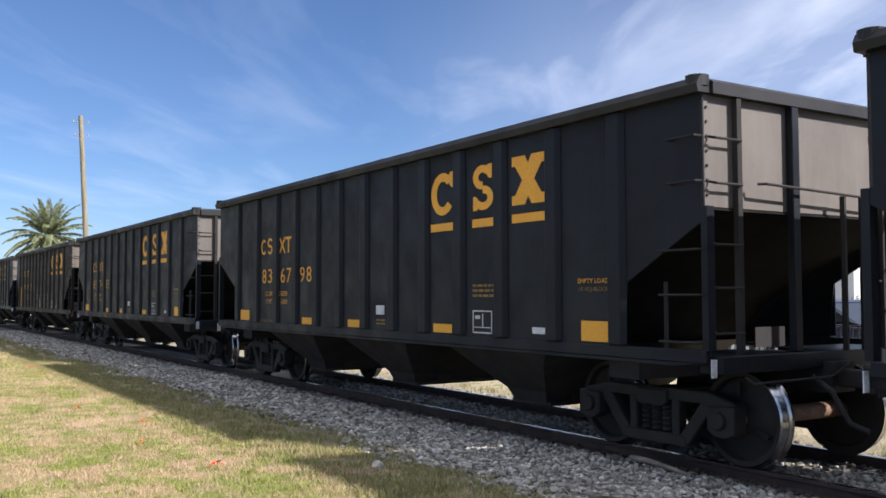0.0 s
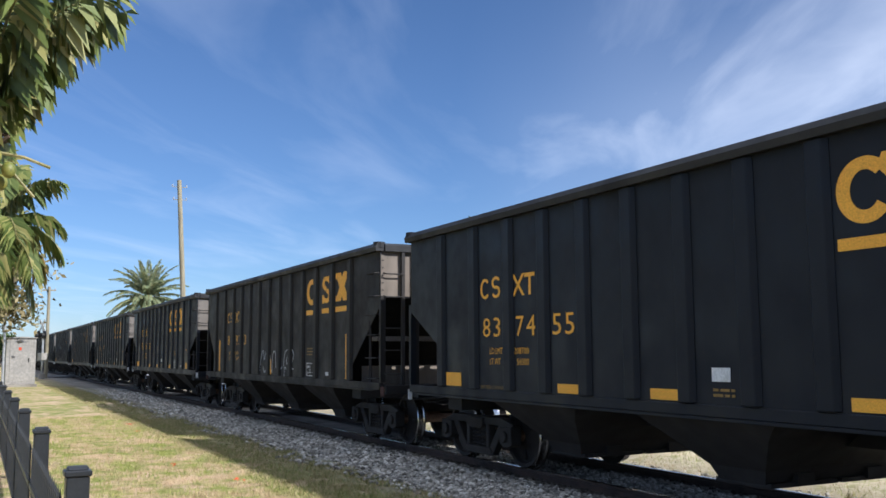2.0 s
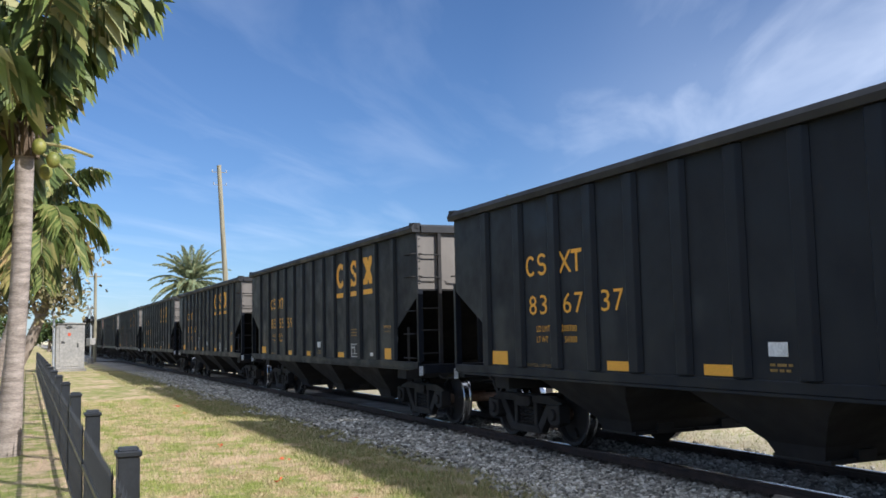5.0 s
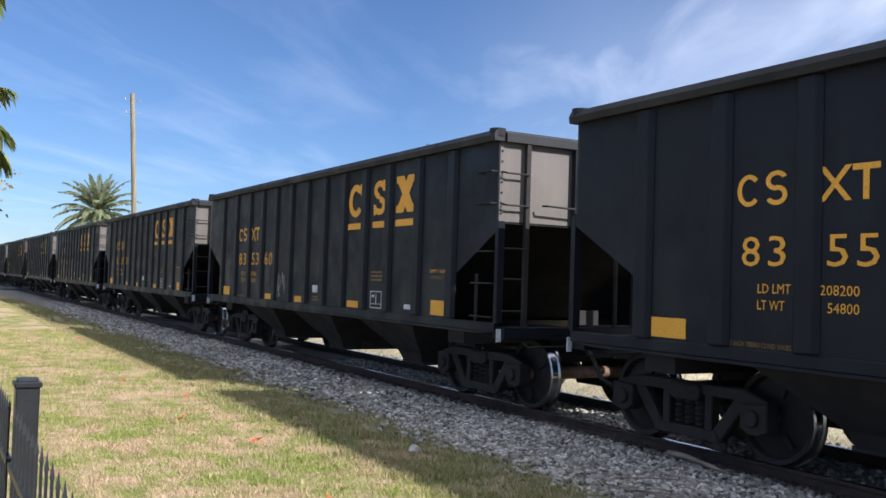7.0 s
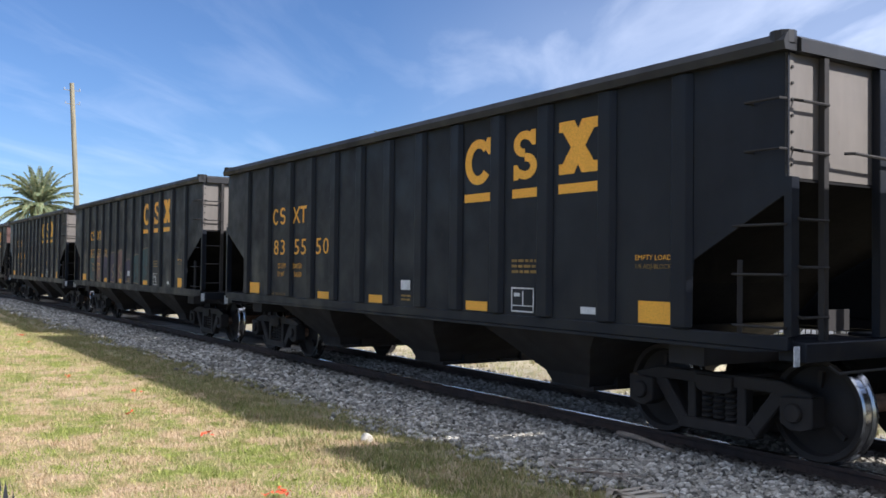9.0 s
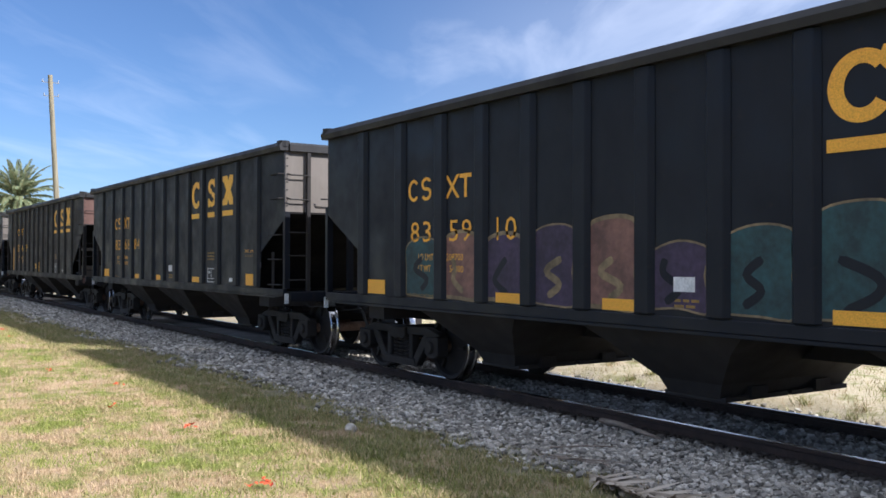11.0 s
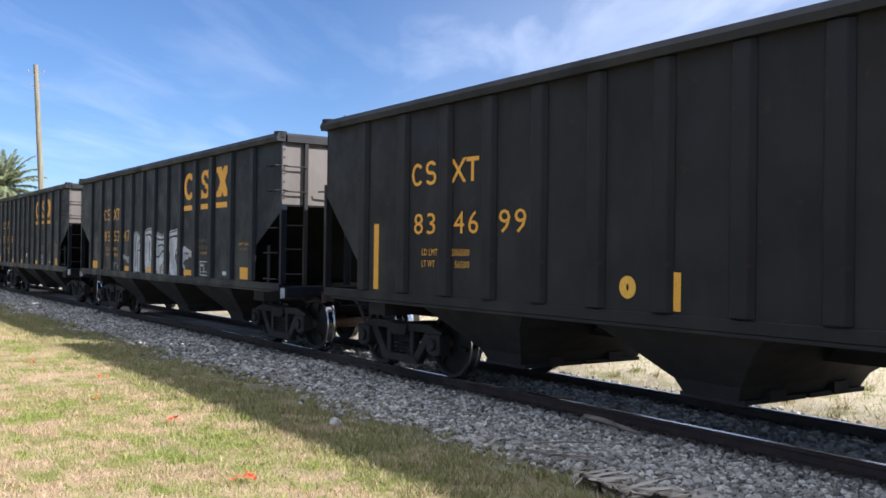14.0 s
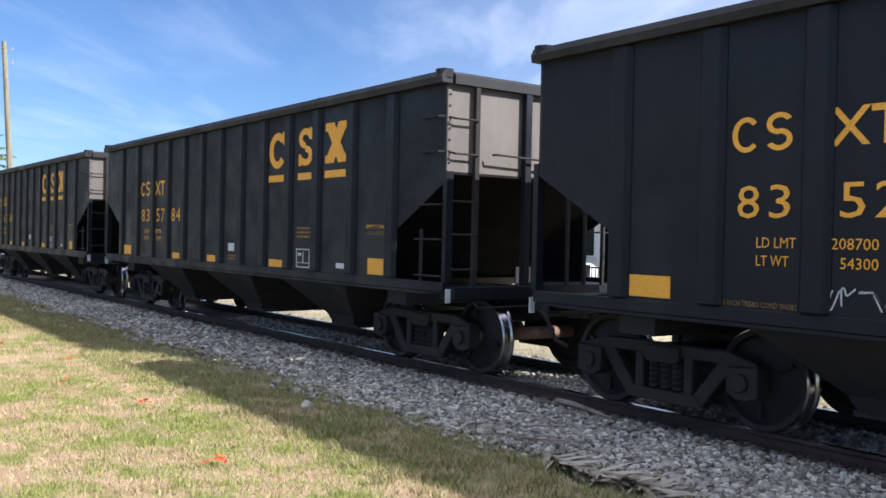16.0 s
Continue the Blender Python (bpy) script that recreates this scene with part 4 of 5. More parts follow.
def graffiti_faded(car):
    """A row of big dull-coloured blocks with tan outlines and inner loops."""
    rnd = random.Random(9)
    fills = (M_TEAL, M_PINK, M_PURPLE, M_PURPLE, M_PINK, M_PURPLE, M_TEAL, M_TEAL)
    for k, mat in enumerate(fills):
        x, w, top = -4.15 + 0.84 * k, 0.70, 1.80 + rnd.uniform(-0.12, 0.2)
        edge = [(x + rnd.uniform(-0.04, 0.06), 1.18), (x + w * 0.5, 1.15 + rnd.uniform(0, 0.06)), (x + w, 1.18), (x + w + rnd.uniform(-0.08, 0.03), 1.5), (x + w, top), (x + w * 0.5, top + 0.08), (x, top - 0.04), (x + rnd.uniform(0.0, 0.1), 1.5)]
        ring = curve_pts(edge + edge[:1], 4)
        bm = bmesh.new()
        flat_poly(bm, ring[:-1], FACE - 0.0012)
        bmesh.ops.triangulate(bm, faces=bm.faces[:])
        blob = part("graffiti", bm, mat, car, "faded dull-coloured spray-painted block")
        bm = bmesh.new()
        ribbon(bm, ring, 0.045 if k in (1, 2, 4) else 0.02, FACE - 0.002, 0)
        part("graffiti_outline", bm, M_TAN, blob, "tan outline")
        bm = bmesh.new()
        ribbon(bm, curve_pts([(x + w * rnd.uniform(0.25, 0.75), 1.25 + 0.13 * j) for j in range(4)], 5), 0.08, FACE - 0.0024)
        part("graffiti_outline", bm, M_TAN if k in (1, 3, 4) else M_BLACK, blob, "inner painted stroke")


PITCH, FIRST = 14.374, 90.11
NUMBERS = {-1: "836798", 0: "837455", 1: "819331", 2: "836737", 3: "835559", 4: "835360", 5: "835550", 7: "836884", 8: "834699", 9: "835247", 10: "835784"}
CARS = []
for n in range(-4, 20):
    old = n in (1, 8)
    src = PROTO["pale" if n == 1 else "old" if old else "new"]
    car = copy_thing(src, pose(0, TRACK_Y, RAIL_Z))
    rnd = random.Random(100 + n)
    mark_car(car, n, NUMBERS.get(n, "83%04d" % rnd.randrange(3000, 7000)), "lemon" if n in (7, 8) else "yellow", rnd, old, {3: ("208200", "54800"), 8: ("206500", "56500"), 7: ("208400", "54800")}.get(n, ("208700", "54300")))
    label = "black open-top steel hopper car with yellow markings"
    if n == 9:
        graffiti_silver(car)
        graffiti_small(car, -3.22, M_CHALK, 1.16, 0.2)
        label = "black open-top hopper car with broad silver graffiti"
    if n == 1:
        graffiti_scrawl(car)
        label = "brown-black older hopper car with thin white graffiti"
    if n == 8:
        bm = bmesh.new()
        ring_shape(bm, -0.42, 1.35, 0.105, 0.105, 0.09)
        part("round_badge", bm, M_LEMON, car, "round yellow badge")
        label = "brown-black older hopper car with rusty red end"
    if n == 4:
        graffiti_small(car, -1.48, M_CHALK)
    if n == 6:
        graffiti_faded(car)
        label = "black hopper car with faded purple and tan graffiti"
    tagged(car, label, "hopper car", "cars of the coal train")
    CARS.append((n, car))
for src in PROTO.values():
    for o in (*src.children_recursive, src):
        bpy.data.objects.remove(o)


# ---------------------------------------------------------------- fence along the lawn
def fence_y(x):
    return 0.43 - 0.003 * (x + 5.1)


def make_fence():
    fence = empty("picket_fence")
    tagged(fence, "black metal picket fence with spear tips and square posts", "fence")
    bm = bmesh.new()
    box(bm, -0.055, 0.055, -0.055, 0.055, -0.05, 1.0)
    box(bm, -0.065, 0.065, -0.065, 0.065, 1.0, 1.03)
    prism(bm, [(-0.05, 1.03), (0.05, 1.03), (0.02, 1.05), (-0.02, 1.05)], -0.05, 0.05)
    post = mesh_of("post", bm, M_FENCE, 0.006)
    bm = bmesh.new()
    box(bm, -0.0055, 0.0055, -0.0055, 0.0055, 0.06, 0.88)
    tip = bm.verts.new((0, 0, 0.93))
    ring = [bm.verts.new(p) for p in ((-0.0085, -0.0085, 0.865), (0.0085, -0.0085, 0.865), (0.0085, 0.0085, 0.865), (-0.0085, 0.0085, 0.865))]
    for k in range(4):
        bm.faces.new((ring[k], ring[(k + 1) % 4], tip))
    bm.faces.new(ring[::-1])
    picket = mesh_of("picket", bm, M_FENCE)
    xs = [-5.1 + 2.85 * k for k in range(-16, 1)] + [-1.9]
    for x in xs:
        part("post", post, None, fence).matrix_basis = pose(x, fence_y(x) + 0.065, 0)
    count, rest_v, rest_f = 0, [], []
    for a, b in zip(xs[::-1][1:], xs[::-1]):
        for z in (0.10, 0.60):
            bm = bmesh.new()
            prism(bm, [(fence_y(a) - 0.014, z), (fence_y(a) + 0.014, z), (fence_y(a) + 0.014, z + 0.035), (fence_y(a) - 0.014, z + 0.035)], a + 0.05, b - 0.05, "x")
            for v in bm.verts:
                v.co.y += fence_y(v.co.x) - fence_y(a)
            part("fence_rail", bm, M_FENCE, fence)
        for k in range(1, 20):
            x = a + (b - a) * k / 20
            if count < 290:
                part("picket", picket, None, fence).matrix_basis = pose(x, fence_y(x), 0)
                count += 1
            else:
                o = len(rest_v)
                rest_v += [(v.co.x + x, v.co.y + fence_y(x), v.co.z) for v in picket.vertices]
                rest_f += [tuple(i + o for i in p.vertices) for p in picket.polygons]
    tagged(part("pickets", raw_mesh("pickets", rest_v, rest_f, M_FENCE), None, fence), kind="stuff")


make_fence()

# ---------------------------------------------------------------- palms and trees
def frond(name, parent, base, yaw, lift, length, mats, rnd, droop=1.0, leaflet=0.55, pairs=46, hang=0.55, width=0.03):
    """One feather leaf: an arching stem with leaflets on both sides that hang by their own weight."""
    pts, d = [], Vector((math.cos(yaw) * math.cos(lift), math.sin(yaw) * math.cos(lift), math.sin(lift)))
    p, steps = Vector(base), 14
    for i in range(steps + 1):
        pts.append(p.copy())
        p = p + d * (length / steps)
        d = (d + Vector((0, 0, -0.115 * droop * (0.4 + i / steps)))).normalized()
    verts, faces = [], []
    for k in range(pairs):
        t = 0.14 + 0.86 * k / (pairs - 1)
        f = t * steps
        i = min(int(f), steps - 1)
        at = pts[i].lerp(pts[i + 1], f - i)
        along = (pts[i + 1] - pts[i]).normalized()
        side = along.cross(Vector((0, 0, 1))).normalized()
        long = leaflet * (0.55 + 0.9 * math.sin(math.pi * min(t * 0.9 + 0.08, 1.0))) * 0.72
        for s in (-1, 1):
            out = (side * s * rnd.uniform(0.62, 0.8) + along * rnd.uniform(0.5, 0.72) + Vector((0, 0, rnd.uniform(-0.12, 0.16)))).normalized()
            fall = hang * rnd.uniform(0.4, 1.3)
            mid = at + out * long * 0.5 + Vector((0, 0, -0.12 * fall * long))
            end = at + out * long * (1.0 - 0.3 * min(fall, 1.0)) + Vector((0, 0, -fall * long * 0.8))
            w = Vector((0, 0, 1)).cross(out).normalized() * width * 0.5 + Vector((0, 0, width * 0.3))
            o = len(verts)
            verts += [at, mid + w, end, mid - w]
            faces += [(o, o + 1, o + 2), (o, o + 2, o + 3)]
    leaf = part(name, raw_mesh(name, verts, faces, mats[0]), None, parent)
    bm = bmesh.new()
    tube(bm, pts, [0.028 * (1 - 0.85 * i / steps) * (length / 3.0) + 0.004 for i in range(steps + 1)], 5)
    part("leaf_stem", bm, mats[1], leaf)
    return leaf


def palm(label, foot, head, radius, n, length, seed, mats, old_mats=None, droop=1.0, leaflet=0.55, width=0.03, pairs=46, nuts=0, lifts=(1.25, -0.75), curve=0.25, lean=None, hang=0.6):
    rnd = random.Random(seed)
    tree = empty("palm_tree", pose(*foot))
    foot, head = Vector(foot), Vector(head)
    top = head - foot
    bm = bmesh.new()
    pts = [top * (i / 10) + Vector((0, 0, 0)) + Vector((curve * math.sin(math.pi * i / 10) * 0.4, curve * math.sin(math.pi * i / 10) * 0.2, 0)) for i in range(11)]
    radii = [radius * (1.35 - 0.5 * min(i / 3, 1)) * (1 + 0.02 * (i % 2)) for i in range(11)]
    tube(bm, pts, radii, 12)
    part("trunk", bm, M_BARK, tree, "grey ringed palm trunk", smooth=True)
    bm = bmesh.new()
    for k in range(14):
        a = k * 2.4
        tube(bm, [top + Vector((0, 0, -0.35)) + Vector((math.cos(a), math.sin(a), 0)) * radius, top + Vector((math.cos(a) * radius * 1.6, math.sin(a) * radius * 1.6, 0.02 * k - 0.1)), top + Vector((math.cos(a) * 0.45, math.sin(a) * 0.45, 0.15 - 0.03 * (k % 5)))], [0.05, 0.05, 0.02], 5)
    part("crown_base", bm, M_FIBRE, tree, "brown fibrous leaf bases")
    for k in range(n):
        u = k / (n - 1)
        lift = lifts[0] + (lifts[1] - lifts[0]) * u + rnd.uniform(-0.12, 0.12)
        m = old_mats if old_mats and u > 0.62 and rnd.random() < 0.45 else mats
        turn = k * 2.39996 + rnd.uniform(-0.2, 0.2)
        if lean and math.cos(turn - lean) > 0.25:
            lift = max(lift, 1.2)  # the wind side grows upright
        frond("frond", tree, top + Vector((0, 0, 0.1 * (1 - u))), turn, lift, length * rnd.uniform(0.85, 1.1), m, rnd, droop, leaflet, pairs, hang, width)
    for k in range(nuts):
        bm = bmesh.new()
        bmesh.ops.create_icosphere(bm, subdivisions=2, radius=0.10)
        a = 0.5 + 0.9 * k
        for v in bm.verts:
            v.co = Vector((v.co.x, v.co.y, v.co.z * 1.25)) + top + Vector((math.cos(a) * 0.38, math.sin(a) * 0.38, -0.25 - 0.13 * (k % 3)))
        part("coconut", bm, M_HUSK, tree, "yellow-green coconut", smooth=True)
    return tagged(tree, label, "palm tree")


COCO, COCO_OLD = (M_FROND, M_RACHIS), (M_FRONDOLD, M_RACHIS)
p1 = palm("coconut palm with drooping green and yellowing fronds and hanging nuts", (-14.6, -0.22, 0), (-14.4, -0.04, 4.6), 0.15, 24, 2.75, 11, COCO, None, 1.15, 0.95, 0.018, 30, nuts=4, lifts=(1.45, 0.1), lean=1.57, hang=1.05)
bm = bmesh.new()
tube(bm, [(0.2, 0.2, 4.5), (0.25, 0.75, 4.42), (0.25, 1.1, 4.3)], 0.025, 6)
tube(bm, [(0.2, 0.25, 4.4), (0.25, 0.6, 4.2), (0.25, 0.9, 3.85)], 0.022, 6)
part("dead_stalk", bm, M_RACHIS, p1, "bare dead leaf stalk")
palm("coconut palm with hanging dead orange-brown fronds", (-26.0, -0.9, 0), (-25.0, 0.40, 4.7), 0.15, 22, 1.9, 23, COCO, COCO_OLD, 1.35, 0.75, 0.026, 28, hang=1.0, nuts=3, lifts=(1.35, -0.9))
palm("date palm with stiff blue-green feather leaves behind the train", (-94.0, 15.1, 0), (-94.0, 15.1, 7.1), 0.34, 62, 4.0, 31, (M_DATE, M_RACHIS), None, 0.8, 0.6, 0.10, 40, lifts=(1.45, -0.6))
palm("distant coconut palm behind the train", (-52.3, 29.8, 0), (-52.3, 29.8, 8.6), 0.17, 16, 2.4, 41, COCO, None, 1.0, 0.55, 0.05, 30, lifts=(1.3, -0.4))


def leafy(verts, faces, centre, spread, count, size, rnd):
    for _ in range(count):
        d = Vector((rnd.gauss(0, 1), rnd.gauss(0, 1), rnd.gauss(0, 1)))
        p = Vector(centre) + Vector((d.x * spread[0], d.y * spread[1], d.z * spread[2])) * 0.5
        a = Vector((rnd.gauss(0, 1), rnd.gauss(0, 1), rnd.gauss(0, 1))).normalized()
        b = a.cross(Vector((rnd.gauss(0, 1), rnd.gauss(0, 1), rnd.gauss(0, 1)))).normalized()
        s = size * rnd.uniform(0.6, 1.3)
        o = len(verts)
        verts += [p - a * s, p + b * s * 0.45, p + a * s, p - b * s * 0.45]
        faces.append((o, o + 1, o + 2, o + 3))


def tree(label, foot, limbs, clumps, leaf_mat, seed, size=0.16, count=240):
    """limbs: lists of (points, radius at the foot); clumps: (centre, spread)."""
    rnd = random.Random(seed)
    t = empty("tree", pose(*foot))
    for i, (pts, r) in enumerate(limbs):
        bm = bmesh.new()
        n = len(pts)
        tube(bm, pts, [r * (1 - 0.72 * k / (n - 1)) for k in range(n)], 9)
        part("trunk" if i == 0 else "limb", bm, M_TREEBARK, t, smooth=True)
    verts, faces = [], []
    for c, s in clumps:
        leafy(verts, faces, c, s, count, size, rnd)
    tagged(part("crown", raw_mesh("crown", verts, faces, leaf_mat), None, t), kind="stuff")
    return tagged(t, label, "tree")


rnd = random.Random(3)
LEAN = [([(0, -0.3, 0), (0.3, 0.5, 1.6), (0.5, 1.1, 3.2), (0.4, 1.9, 5.2), (0, 2.4, 7.2)], 0.36), ([(0.1, -0.2, 0.2), (0.3, -0.1, 2.2), (0.8, 0.0, 4.5), (1.2, -0.6, 6.5)], 0.26), ([(0.4, 0.9, 2.6), (0.7, 0.4, 4.2), (1.0, 0.2, 6.0)], 0.16), ([(0.0, -0.6, 0), (-0.2, -1.4, 2.4), (-0.2, -2.4, 5.0)], 0.24)]
tree("leaning pale-barked tree with dry olive-brown foliage", (-53.0, -0.2, 0), LEAN,
     [((rnd.uniform(-2.5, 2.5), rnd.uniform(-6.0, 2.3), rnd.uniform(3.6, 9.2)), (rnd.uniform(0.9, 1.7), rnd.uniform(0.9, 1.6), rnd.uniform(0.8, 1.5))) for _ in range(60)], M_LEAF, 7, 0.17, 300)
for k, (x, y, h, w) in enumerate(((-120, -7, 7, 6), (-140, -16, 8, 8), (-150, 3.4, 4.5, 4), (-175, -4, 6, 7), (-110, -22, 9, 9), (-100, 40, 6, 8), (-70, 52, 7, 8), (-42, 56, 6, 7))):
    r2 = random.Random(50 + k)
    tree("distant dark green broadleaf tree", (x, y, 0), [([(0, 0, 0), (0.1, 0.1, h * 0.35), (0.2, -0.1, h * 0.7)], 0.28), ([(0.1, 0.1, h * 0.3), (w * 0.2, 0.4, h * 0.6)], 0.14)],
         [((r2.uniform(-w, w) * 0.4, r2.uniform(-w, w) * 0.4, h * r2.uniform(0.38, 0.95)), (w * 0.22, w * 0.22, h * 0.16)) for _ in range(22)], M_LEAFG, 60 + k, 0.3, 130)

M_FLOWER = island("orange_blossom", [(0.0, (0.40, 0.10, 0.025)), (1.0, (0.68, 0.22, 0.07))], 0.6, 0.3)
tree("small tree with a crown of orange blossom behind the palms", (-33.0, -1.9, 0), [([(0, 0, 0), (0.1, 0.2, 2.2), (0.2, 0.4, 4.6)], 0.14), ([(0.1, 0.2, 2.4), (0.3, 0.9, 4.4)], 0.07)],
     [((0.2, 0.5 + 0.25 * k, 4.9 + 0.2 * (k % 2)), (0.4, 0.3, 0.35)) for k in range(3)], M_FLOWER, 91, 0.10, 160)

# ---------------------------------------------------------------- crossing equipment and poles
def make_cabinet():
    e = empty("signal_cabinet", pose(-53.2, 2.2, 0))
    bm = bmesh.new()
    box(bm, -1.1, 1.1, -0.70, 0.70, 0.12, 2.46)
    part("body", bm, M_CABINET, e, bevel=0.02)
    bm = bmesh.new()
    prism(bm, [(-0.76, 2.46), (0.76, 2.46), (0.76, 2.50), (0, 2.55), (-0.76, 2.50)], -1.18, 1.18, "x")
    part("roof", bm, M_CABINET, e, bevel=0.01)
    bm = bmesh.new()
    box(bm, -1.2, 1.2, -0.8, 0.8, -0.05, 0.12)
    part("base", bm, M_BALLAST, e, "concrete base")
    bm = bmesh.new()
    box(bm, 1.1, 1.125, -0.52, 0.52, 0.25, 2.38)
    d = part("door", bm, M_CABINET, e, bevel=0.008)
    bm = bmesh.new()
    box(bm, 1.125, 1.16, 0.34, 0.40, 1.25, 1.45)
    part("handle", bm, M_SIGBLACK, d)
    bm = bmesh.new()
    box(bm, 1.126, 1.132, -0.12, 0.02, 1.85, 2.0)
    part("notice", bm, M_RED, d, "small red notice")
    tagged(e, "light grey sheet-metal signal cabinet beside the track", "cabinet")


make_cabinet()


def make_signal():
    e = empty("crossing_signal", pose(-69.0, 4.25, 0, 0, 0, -70))
    bm = bmesh.new()
    tube(bm, [(0, 0, 0), (0, 0, 3.9)], 0.07, 10)
    part("mast", bm, M_GALV, e)
    for s in (-1, 1):
        bm = bmesh.new()
        lathe(bm, [(0.02, -0.02), (0.32, -0.02), (0.32, 0.02), (0.02, 0.02)], 24)
        d = part("lamp_target", bm, M_SIGBLACK, e, "round black lamp backing")
        d.matrix_basis = pose(0.12, s * 0.46, 2.95, 0, 0, 90)
        bm = bmesh.new()
        lathe(bm, [(0.01, 0.0), (0.15, 0.0), (0.17, -0.22), (0.155, -0.22), (0.14, -0.02), (0.01, -0.02)], 18)
        h = part("hood", bm, M_SIGBLACK, d)
        h.matrix_basis = pose(0, 0, 0)
    bm = bmesh.new()
    tube(bm, [(0.05, -0.5, 2.95), (0.05, 0.5, 2.95)], 0.035, 8)
    part("lamp_arm", bm, M_GALV, e)
    for a in (45, -45):
        bm = bmesh.new()
        box(bm, 0.07, 0.085, -0.6, 0.6, -0.11, 0.11, Matrix.Translation((0.02 * (a > 0), 0, 3.6)) @ Matrix.Rotation(radians(a), 4, "X"))
        part("crossbuck_blade", bm, M_WHITE, e, "white crossing blade")
    bm = bmesh.new()
    box(bm, -0.2, 0.2, -0.32, 0.32, 1.25, 1.75)
    part("relay_case", bm, M_CABINET, e, "white equipment case", bevel=0.02)
    tube_bm = bmesh.new()
    tube(tube_bm, [(0, 0, -0.05), (0, 0, 0.35)], 0.22, 12)
    part("foot", tube_bm, M_CABINET, e)
    tagged(e, "railway crossing signal with two black round lamps", "crossing signal")


make_signal()


def make_pole(label, foot, top, r0, r1, arms):
    e = empty("utility_pole", pose(*foot))
    lean = Vector(top) - Vector(foot)
    bm = bmesh.new()
    tube(bm, [lean * (k / 6) for k in range(7)], [r0 + (r1 - r0) * k / 6 for k in range(7)], 12)
    part("shaft", bm, M_POLE, e, smooth=True)
    for f, half, thick in arms:
        at = lean * f
        bm = bmesh.new()
        box(bm, at.x - thick, at.x + thick, at.y - half, at.y + half, at.z - thick, at.z + thick)
        arm = part("crossarm", bm, M_POLE, e)
        for s in (-1, 1):
            bm = bmesh.new()
            tube(bm, [(at.x, at.y + s * half * 0.9, at.z), (at.x, at.y + s * half * 0.9, at.z + 0.16)], 0.035, 8)
            part("insulator", bm, M_GALV, arm)
    tagged(e, label, "utility pole")


make_pole("tall leaning weathered wooden utility pole", (-60.3, 12.15, 0), (-60.5, 11.47, 12.85), 0.19, 0.14, ((0.965, 0.5, 0.016), (0.90, 0.45, 0.014)))
make_pole("grey utility pole by the level crossing", (-72.0, 4.7, 0), (-72.0, 4.7, 6.5), 0.13, 0.10, ((0.96, 0.45, 0.05),))
bm = bmesh.new()
tube(bm, [(-51.6, 1.38, 0), (-51.6, 1.38, 5.0)], 0.06, 8)
tagged(part("steel_post", bm, M_GALV), "thin grey steel post beside the cabinet", "post")

# ---------------------------------------------------------------- beyond the track
bm = bmesh.new()
box(bm, -400, 400, 21.0, 27.5, -0.03, 0.0)
tagged(part("road", bm, M_ASPHALT), "grey asphalt street beyond the track", "road", kind="structure")
bm = bmesh.new()
box(bm, -82, -76, -60, 60, -0.12, -0.018)
tagged(part("crossing_road", bm, M_ASPHALT), "grey asphalt road over the level crossing", "road", kind="structure")


def make_house(label, x0, x1, y0, y1, h, wall, windows):
    e = empty("house", pose(x0, y0, 0))
    w, d = x1 - x0, y1 - y0
    bm = bmesh.new()
    box(bm, 0, w, 0, d, -0.05, h)
    part("wall", bm, wall, e)
    bm = bmesh.new()
    prism(bm, [(-0.5, h), (d + 0.5, h), (d + 0.5, h + 0.14), (d / 2, h + d * 0.2), (-0.5, h + 0.14)], -0.5, w + 0.5, "x")
    part("roof", bm, M_ROOF, e)
    for x, wide, z0, z1 in windows:
        bm = bmesh.new()
        for q in ((x - 0.08, x, z0 - 0.08, z1 + 0.08), (x + wide, x + wide + 0.08, z0 - 0.08, z1 + 0.08), (x, x + wide, z1, z1 + 0.08), (x, x + wide, z0 - 0.08, z0), (x + wide / 2 - 0.03, x + wide / 2 + 0.03, z0, z1)):
            box(bm, q[0], q[1], -0.06, 0.02, q[2], q[3])
        win = part("window" if z0 > 0.3 else "door", bm, M_WHITE, e)
        bm = bmesh.new()
        box(bm, x, x + wide, -0.02, 0.02, z0, z1)
        part("pane", bm, M_GLASS, win)
    tagged(e, label, "house")


make_house("white single-storey stucco house with a grey roof", -40, -22, 33, 43, 3.3, M_WALLW, ((2, 1.4, 0.9, 2.3), (6, 1.8, 0.9, 2.3), (10.5, 1.0, 0.05, 2.15), (14, 1.8, 0.9, 2.3)))
make_house("pale stucco house with wide windows", -17, -3, 32, 42, 3.2, M_WALLW, ((1.5, 1.6, 0.8, 2.3), (5, 2.2, 0.8, 2.3), (9, 1.0, 0.05, 2.15), (11, 1.8, 0.8, 2.3)))
make_house("beige stucco house across the street", -64, -46, 33, 44, 3.4, M_WALLB, ((3, 1.8, 0.9, 2.3), (8, 1.0, 0.05, 2.15), (12, 1.8, 0.9, 2.3)))
make_house("beige two-storey house across the street", 1, 15, 32, 43, 5.8, M_WALLB, ((2, 1.6, 0.9, 2.3), (8, 1.6, 0.9, 2.3), (2, 1.6, 3.8, 5.1), (8, 1.6, 3.8, 5.1)))


